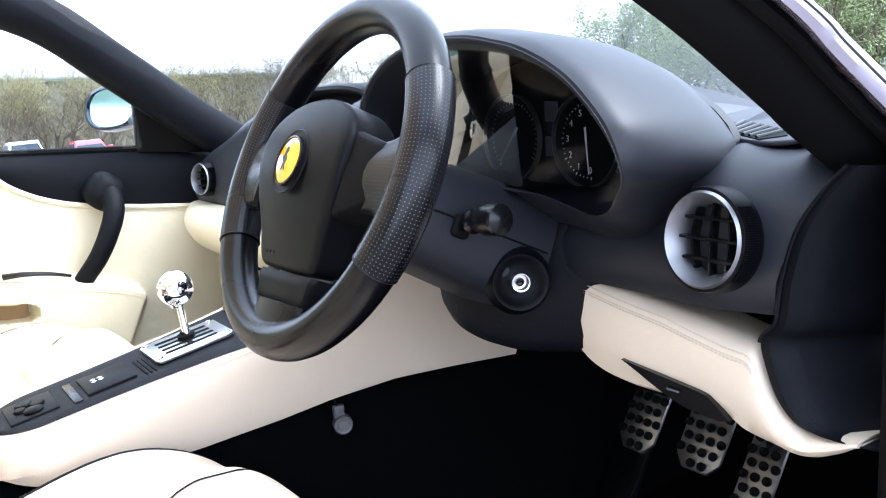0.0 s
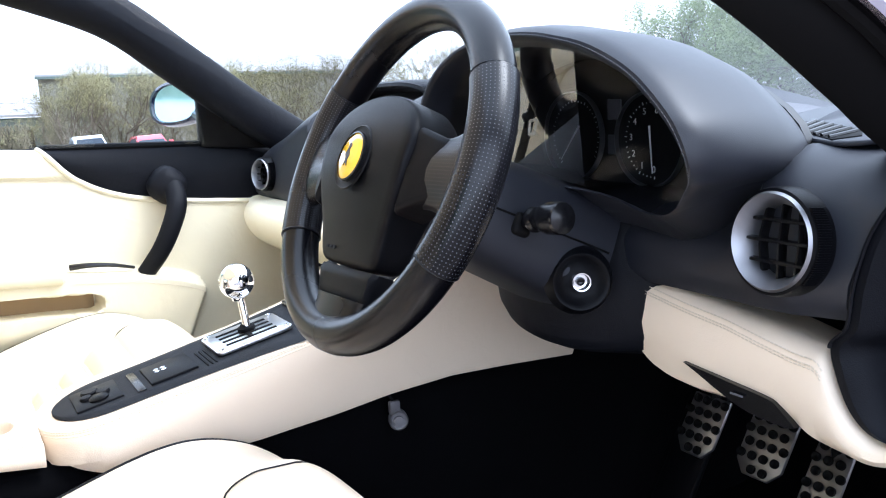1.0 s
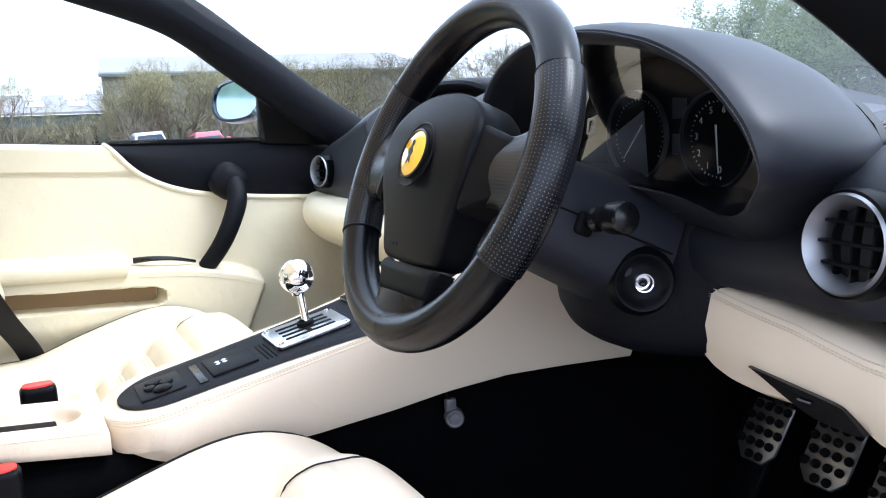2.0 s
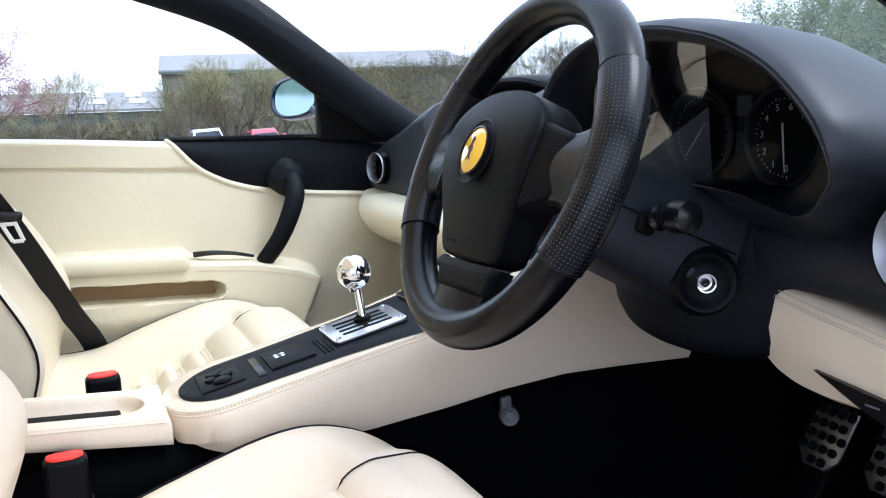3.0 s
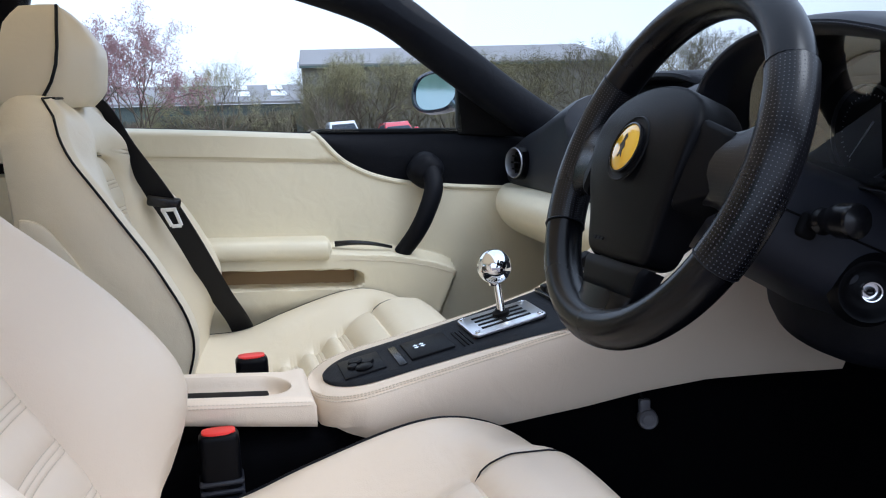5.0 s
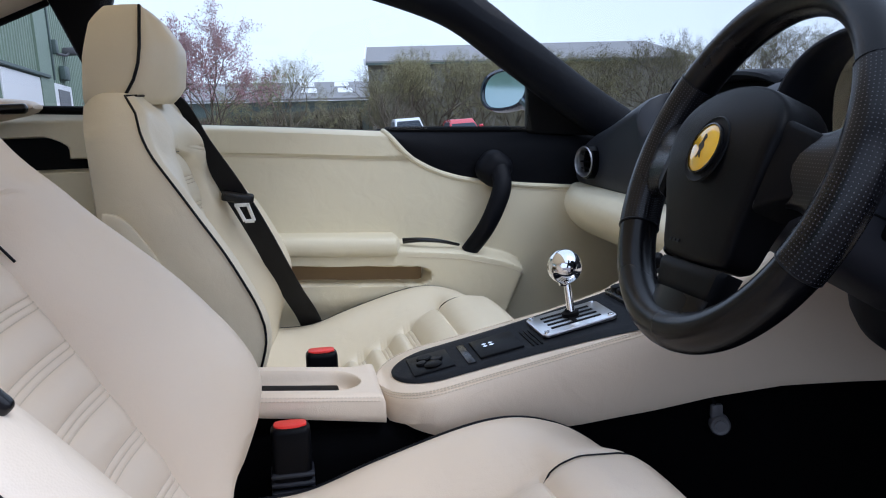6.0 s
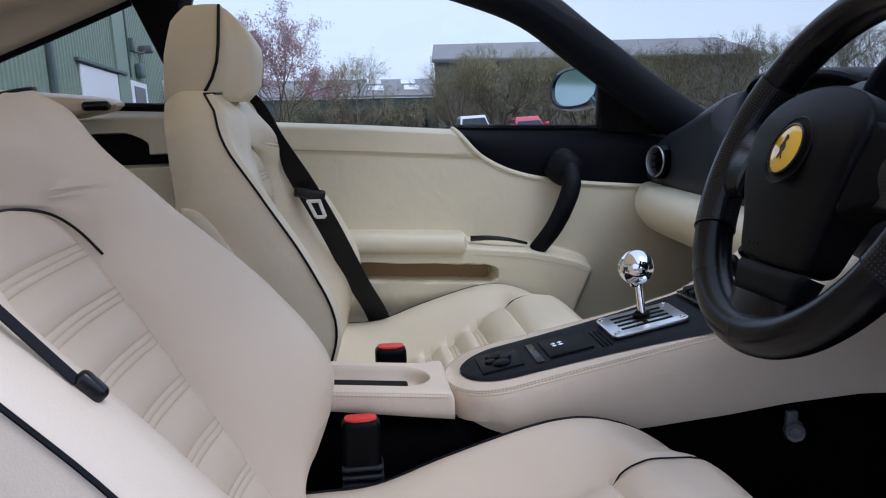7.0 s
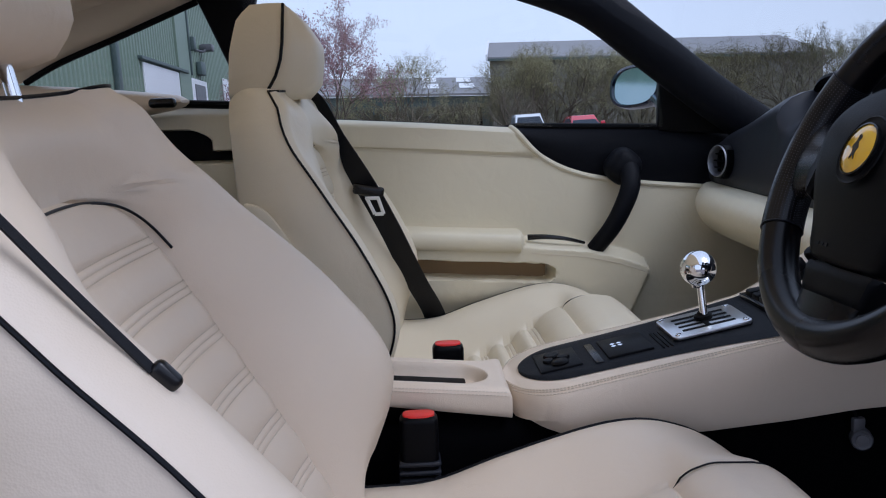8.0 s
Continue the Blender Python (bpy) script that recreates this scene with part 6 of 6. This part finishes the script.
slab("wall", [(-20, 0, 0), (8.5, 0, 0), (8.5, 0, 4.1), (-20, 0, 5.5)], (0, 12, 0), DARKGREEN, unit)
slab("roof", [(-20, -0.5, 5.5), (8.6, -0.5, 4.1), (8.6, 9, 6.1), (-20, 9, 7.5)], (0, 0, 0.2), ROOFGREY, unit)
for x in (2.3, 5.5):
    for k in (0, 1):
        y = 2.0 + 3.6 * k
        z = 4.1 + (8.6 - x) * 0.049 + (y + 0.5) * 0.2105 + 0.24
        slab("rooflight", [(x, y, z), (x + 1.4, y, z - 0.069), (x + 1.5, y + 2.6, z + 0.473), (x + 0.2, y + 2.6, z + 0.537)], (0, 0, 0.05), WHITEPAINT, unit, "white rooflight")
# No opening here: a black slab holds the doorway's inner shade.
part("doorway", block((4.2, 0.2, 3.2), 0.02, 1, at=(5.1, -0.05, 1.6)), RUBBER, unit, "black slab for the shade inside an open doorway")

# large hall behind the trees
hall = thing("industrial_hall", "large grey-roofed industrial hall behind bare trees", "industrial building", (7, 65, 0), car=False)
slab("wall", [(0, 0, 0), (25.7, 0, 0), (25.7, 0, 5.15), (0, 0, 6.3)], (3, 18, 0), HAZEWALL, hall)
slab("roof", [(-0.2, -0.6, 6.3), (26, -0.6, 5.15), (24.9, 6, 7.15), (0.75, 6, 8.0)], (0, 0, 0.2), ROOFGREY, hall)
slab("gutter", [(-0.2, -0.75, 6.2), (26, -0.75, 5.05), (26, -0.75, 5.23), (-0.2, -0.75, 6.38)], (0, 0.2, 0), DARKGREEN, hall)
slab("barge_board", [(-0.35, -0.6, 6.2), (-0.2, -0.6, 6.2), (0.75, 6, 7.9), (0.6, 6, 7.9)], (0, 0, 0.5), WHITEPAINT, hall)


# trees
def grow(rng, bm, p, d, length, r, depth, tips, droop=0.0):
    path = [p]
    for k in range(3):
        d = (d + Vector((rng.uniform(-1, 1), rng.uniform(-1, 1), rng.uniform(-0.4, 0.8) - droop)) * 0.16).normalized()
        p = p + d * length / 3
        path.append(p)
    tube(path, lambda f: r * (1 - 0.45 * f), 5 if depth > 2 else 3, bm=bm)
    if depth <= 2:
        tips += path[1:]
    if depth == 0:
        return
    for k in range(rng.choice((2, 3, 3)) if depth > 1 else 3):
        a = rng.uniform(0, 2 * math.pi)
        s = d.orthogonal().normalized()
        s = Matrix.Rotation(a, 3, d) @ s
        nd = (d * rng.uniform(0.75, 1.0) + s * rng.uniform(0.35, 0.75)).normalized()
        grow(rng, bm, path[rng.choice((2, 3, 3))], nd, length * rng.uniform(0.66, 0.84), r * 0.55, depth - 1, tips, droop)


def tree(name, label, height, depth, crown, seed, leaves, size, stems=1, spread=0.35, droop=0.0):
    rng = random.Random(seed)
    ob = thing(name, label, "tree", car=False, group="trees")
    bm, tips = bmesh.new(), []
    for s in range(stems):
        a = 2 * math.pi * s / stems + rng.uniform(0, 1)
        d = Vector((math.cos(a) * spread, math.sin(a) * spread, 1)) if stems > 1 else Vector((0, 0, 1))
        grow(rng, bm, Vector((math.cos(a) * 0.15, math.sin(a) * 0.15, -0.1)), d.normalized(), height * 0.30, height * 0.014, depth, tips, droop)
    part("trunk", tidy(bm), BARK, ob, "bare trunk and branches")
    if leaves:
        verts, faces = [], []
        for k in range(leaves):
            c = rng.choice(tips) + Vector((rng.gauss(0, 1), rng.gauss(0, 1), rng.gauss(0, 1))) * size * 2.2
            a = Vector((rng.uniform(-1, 1), rng.uniform(-1, 1), rng.uniform(-1, 1))).normalized()
            b = a.orthogonal().normalized() * size * rng.uniform(0.5, 1.1)
            a = a * size * rng.uniform(0.6, 1.3)
            i = len(verts)
            verts += [c - a, c + b * 0.6, c + a, c - b * 0.6]
            faces.append((i, i + 1, i + 2, i + 3))
        me = bpy.data.meshes.new("crown")
        me.from_pydata(verts, [], faces)
        me.materials.append(crown)
        cr = new("crown", me)
        cr.parent = ob
        cr["kind"] = "stuff"
    return ob


cherry = tree("blossom_tree", "tree in sparse pink blossom beside the yard", 6.5, 5, BLOSSOM, 3, 19000, 0.045, stems=5, spread=0.45)
cherry.location = (-2.95, 30, 0)
cherry.scale = (0.78, 0.78, 0.95)
bare = tree("bare_tree", "bare spring tree with thin brown twigs", 6.0, 5, CATKIN, 5, 15000, 0.035, stems=7, spread=0.42)
bare.location = (-0.25, 36, 0)
willow = tree("budding_tree", "bushy tree with bare twigs and yellow-green buds", 7.0, 5, CATKIN, 8, 16000, 0.038, stems=7, spread=0.5)
willow.location = (9.5, 53, 0)
rng = random.Random(11)
for k, (x, y, s, src) in enumerate(((7.0, 51, 0.85, willow), (12.5, 54, 0.95, bare), (15.5, 55, 0.98, willow), (18.5, 54, 1.0, bare), (22, 56, 1.05, bare), (25.5, 55, 1.0, willow), (29, 56, 1.0, bare), (32.5, 55, 1.05, willow), (36, 54, 1.1, bare), (8.0, 58, 0.8, bare))):
    copy_thing(src, Matrix.Translation((x, y, 0)) @ Matrix.Rotation(rng.uniform(0, 6.28), 4, "Z") @ Matrix.Scale(s, 4))
bare.scale = (0.74, 0.74, 0.80)
leafy = tree("leafy_tree", "tree in fresh green spring leaf", 6.2, 5, LEAF, 21, 34000, 0.055, stems=7, spread=0.6)
leafy.location = (25, 20.5, 0)
for x, y, s in ((30, 22, 1.1), (36, 25, 1.2), (22, 14, 0.8), (27, 15.5, 1.0), (34, 19, 1.1), (31, 14, 1.1), (38, 15, 1.2)):
    copy_thing(leafy, Matrix.Translation((x, y, 0)) @ Matrix.Rotation(rng.uniform(0, 6.28), 4, "Z") @ Matrix.Scale(s, 4))

# thicket of bare shrubs before the hall
THICKET = material("thicket_twigs", (0.15, 0.135, 0.085), 0.9, tone=0.35, patch=0.35)
verts, faces = [], []
rng = random.Random(9)
tops = [4.2 + 1.6 * noise.noise(Vector((k * 0.35, 3.1, 0))) + 0.8 * noise.noise(Vector((k * 1.3, 7.7, 0))) for k in range(200)]
for k in range(26000):
    x = rng.uniform(5.6, 38)
    h = tops[int((x - 5.6) / 32.4 * 199)]
    z = h * (1 - rng.random() ** 0.7 * 0.98)
    lean = rng.gauss(0, 0.35)
    a = Vector((lean, rng.gauss(0, 0.3), 1)).normalized() * rng.uniform(0.12, 0.42)
    b = a.orthogonal().normalized() * rng.uniform(0.010, 0.028)
    c = Vector((x, 54 + rng.gauss(0, 1.4), z))
    i = len(verts)
    verts += [c - a, c + b, c + a, c - b]
    faces.append((i, i + 1, i + 2, i + 3))
me = bpy.data.meshes.new("thicket")
me.from_pydata(verts, [], faces)
me.materials.append(THICKET)
tagged(new("thicket", me), "thicket of bare olive-brown shrubs before the hall", "shrubs", kind="stuff")

# leafing shrubs ahead of the car
verts, faces = [], []
rng = random.Random(31)
for k in range(42000):
    f = rng.random()
    x, y = 21 + 24 * f, 22.5 + 3 * f - 9 * rng.random()
    h = 2.4 + 1.3 * noise.noise(Vector((x * 0.45, y * 0.45, 0.3))) + 0.6 * noise.noise(Vector((x * 1.7, y * 1.7, 4.3)))
    c = Vector((x, y, h * (1 - rng.random() ** 1.6) + rng.gauss(0, 0.12)))
    a = Vector((rng.uniform(-1, 1), rng.uniform(-1, 1), rng.uniform(-1, 1))).normalized() * rng.uniform(0.035, 0.09)
    b = a.orthogonal().normalized() * rng.uniform(0.025, 0.05)
    i = len(verts)
    verts += [c - a, c + b, c + a, c - b]
    faces.append((i, i + 1, i + 2, i + 3))
me = bpy.data.meshes.new("shrubbery")
me.from_pydata(verts, [], faces)
me.materials.append(LEAF)
tagged(new("shrubbery", me), "loose green shrubs coming into spring leaf", "shrubs", kind="stuff")

# hedge along the yard
verts, faces = [], []
rng = random.Random(4)
for k in range(9000):
    c = Vector((rng.uniform(-9, 3.5), 40 + rng.gauss(0, 0.5), rng.uniform(0, 2.3) ** 1.0))
    a = Vector((rng.uniform(-0.5, 0.5), rng.uniform(-0.5, 0.5), 1)).normalized() * rng.uniform(0.1, 0.3)
    b = a.orthogonal().normalized() * 0.03
    i = len(verts)
    verts += [c - a, c + b, c + a, c - b]
    faces.append((i, i + 1, i + 2, i + 3))
me = bpy.data.meshes.new("hedge")
me.from_pydata(verts, [], faces)
me.materials.append(HEDGE)
tagged(new("hedge", me), "low brown hedge along the yard", "hedge", kind="stuff")


def parked(x, y, mat, w, h, label):
    ob = thing("parked_car", label, "car", (x, y, 0), car=False, group="parked cars")
    rows = []
    for yy, ww, zb, zt in ((-2.1, 0.92, 0.35, 0.75), (-2.0, 0.97, 0.25, 0.88), (-1.0, 1.0, 0.22, 0.98), (1.5, 1.0, 0.22, 1.0), (2.1, 0.93, 0.3, 0.95)):
        rows.append([(-w * ww / 2, yy, zb), (-w * ww / 2, yy, zt - 0.12), (-w * ww * 0.44, yy, zt), (w * ww * 0.44, yy, zt), (w * ww / 2, yy, zt - 0.12), (w * ww / 2, yy, zb)])
    part("body", loft(rows), mat, ob)
    rows = [[(-w * a / 2, yy, 0.95), (-w * b / 2, y2, zt), (w * b / 2, y2, zt), (w * a / 2, yy, 0.95)] for yy, y2, a, b, zt in ((-1.0, -0.35, 0.90, 0.70, h - 0.04), (-0.9, -0.25, 0.90, 0.74, h), (1.2, 1.0, 0.90, 0.74, h), (1.9, 1.5, 0.88, 0.7, h - 0.05))]
    part("cabin", loft(rows), mat, ob)
    part("windscreen", prism([(-w * 0.42, -1.02, 0.98), (w * 0.42, -1.02, 0.98), (w * 0.325, -0.44, h - 0.16), (-w * 0.325, -0.44, h - 0.16)], (0, 0, 0), (0, -0.02, 0.01)), CARGLASS, ob, "dark windscreen")
    for s in (-1, 1):
        part("wing_mirror", block((0.24, 0.12, 0.17), 0.05, 3, at=(s * (w / 2 + 0.10), -0.80, 1.06)), mat, ob)
        part("side_window", prism([(s * w * 0.452, -0.82, 1.0), (s * w * 0.452, 1.25, 1.0), (s * w * 0.385, 0.95, h - 0.14), (s * w * 0.385, -0.22, h - 0.14)], (0, 0, 0), (s * 0.012, 0, 0.004)), CARGLASS, ob, "dark side window")
        part("headlight", block((0.3, 0.06, 0.14), 0.03, 2, at=(s * w * 0.38, -2.06, 0.72)), CHROME, ob)
        for yy in (-1.3, 1.35):
            part("wheel", lathe([(0.001, -0.1), (0.31, -0.1), (0.33, 0), (0.31, 0.1), (0.001, 0.1)], facing((s * (w / 2 - 0.12), yy, 0.33), (1, 0, 0)), 20), RUBBER, ob)
    return ob


parked(6.6, 45, CARWHITE, 1.8, 1.75, "white car parked facing the yard")
parked(9.5, 45, CARRED, 1.7, 1.5, "red car parked facing the yard")
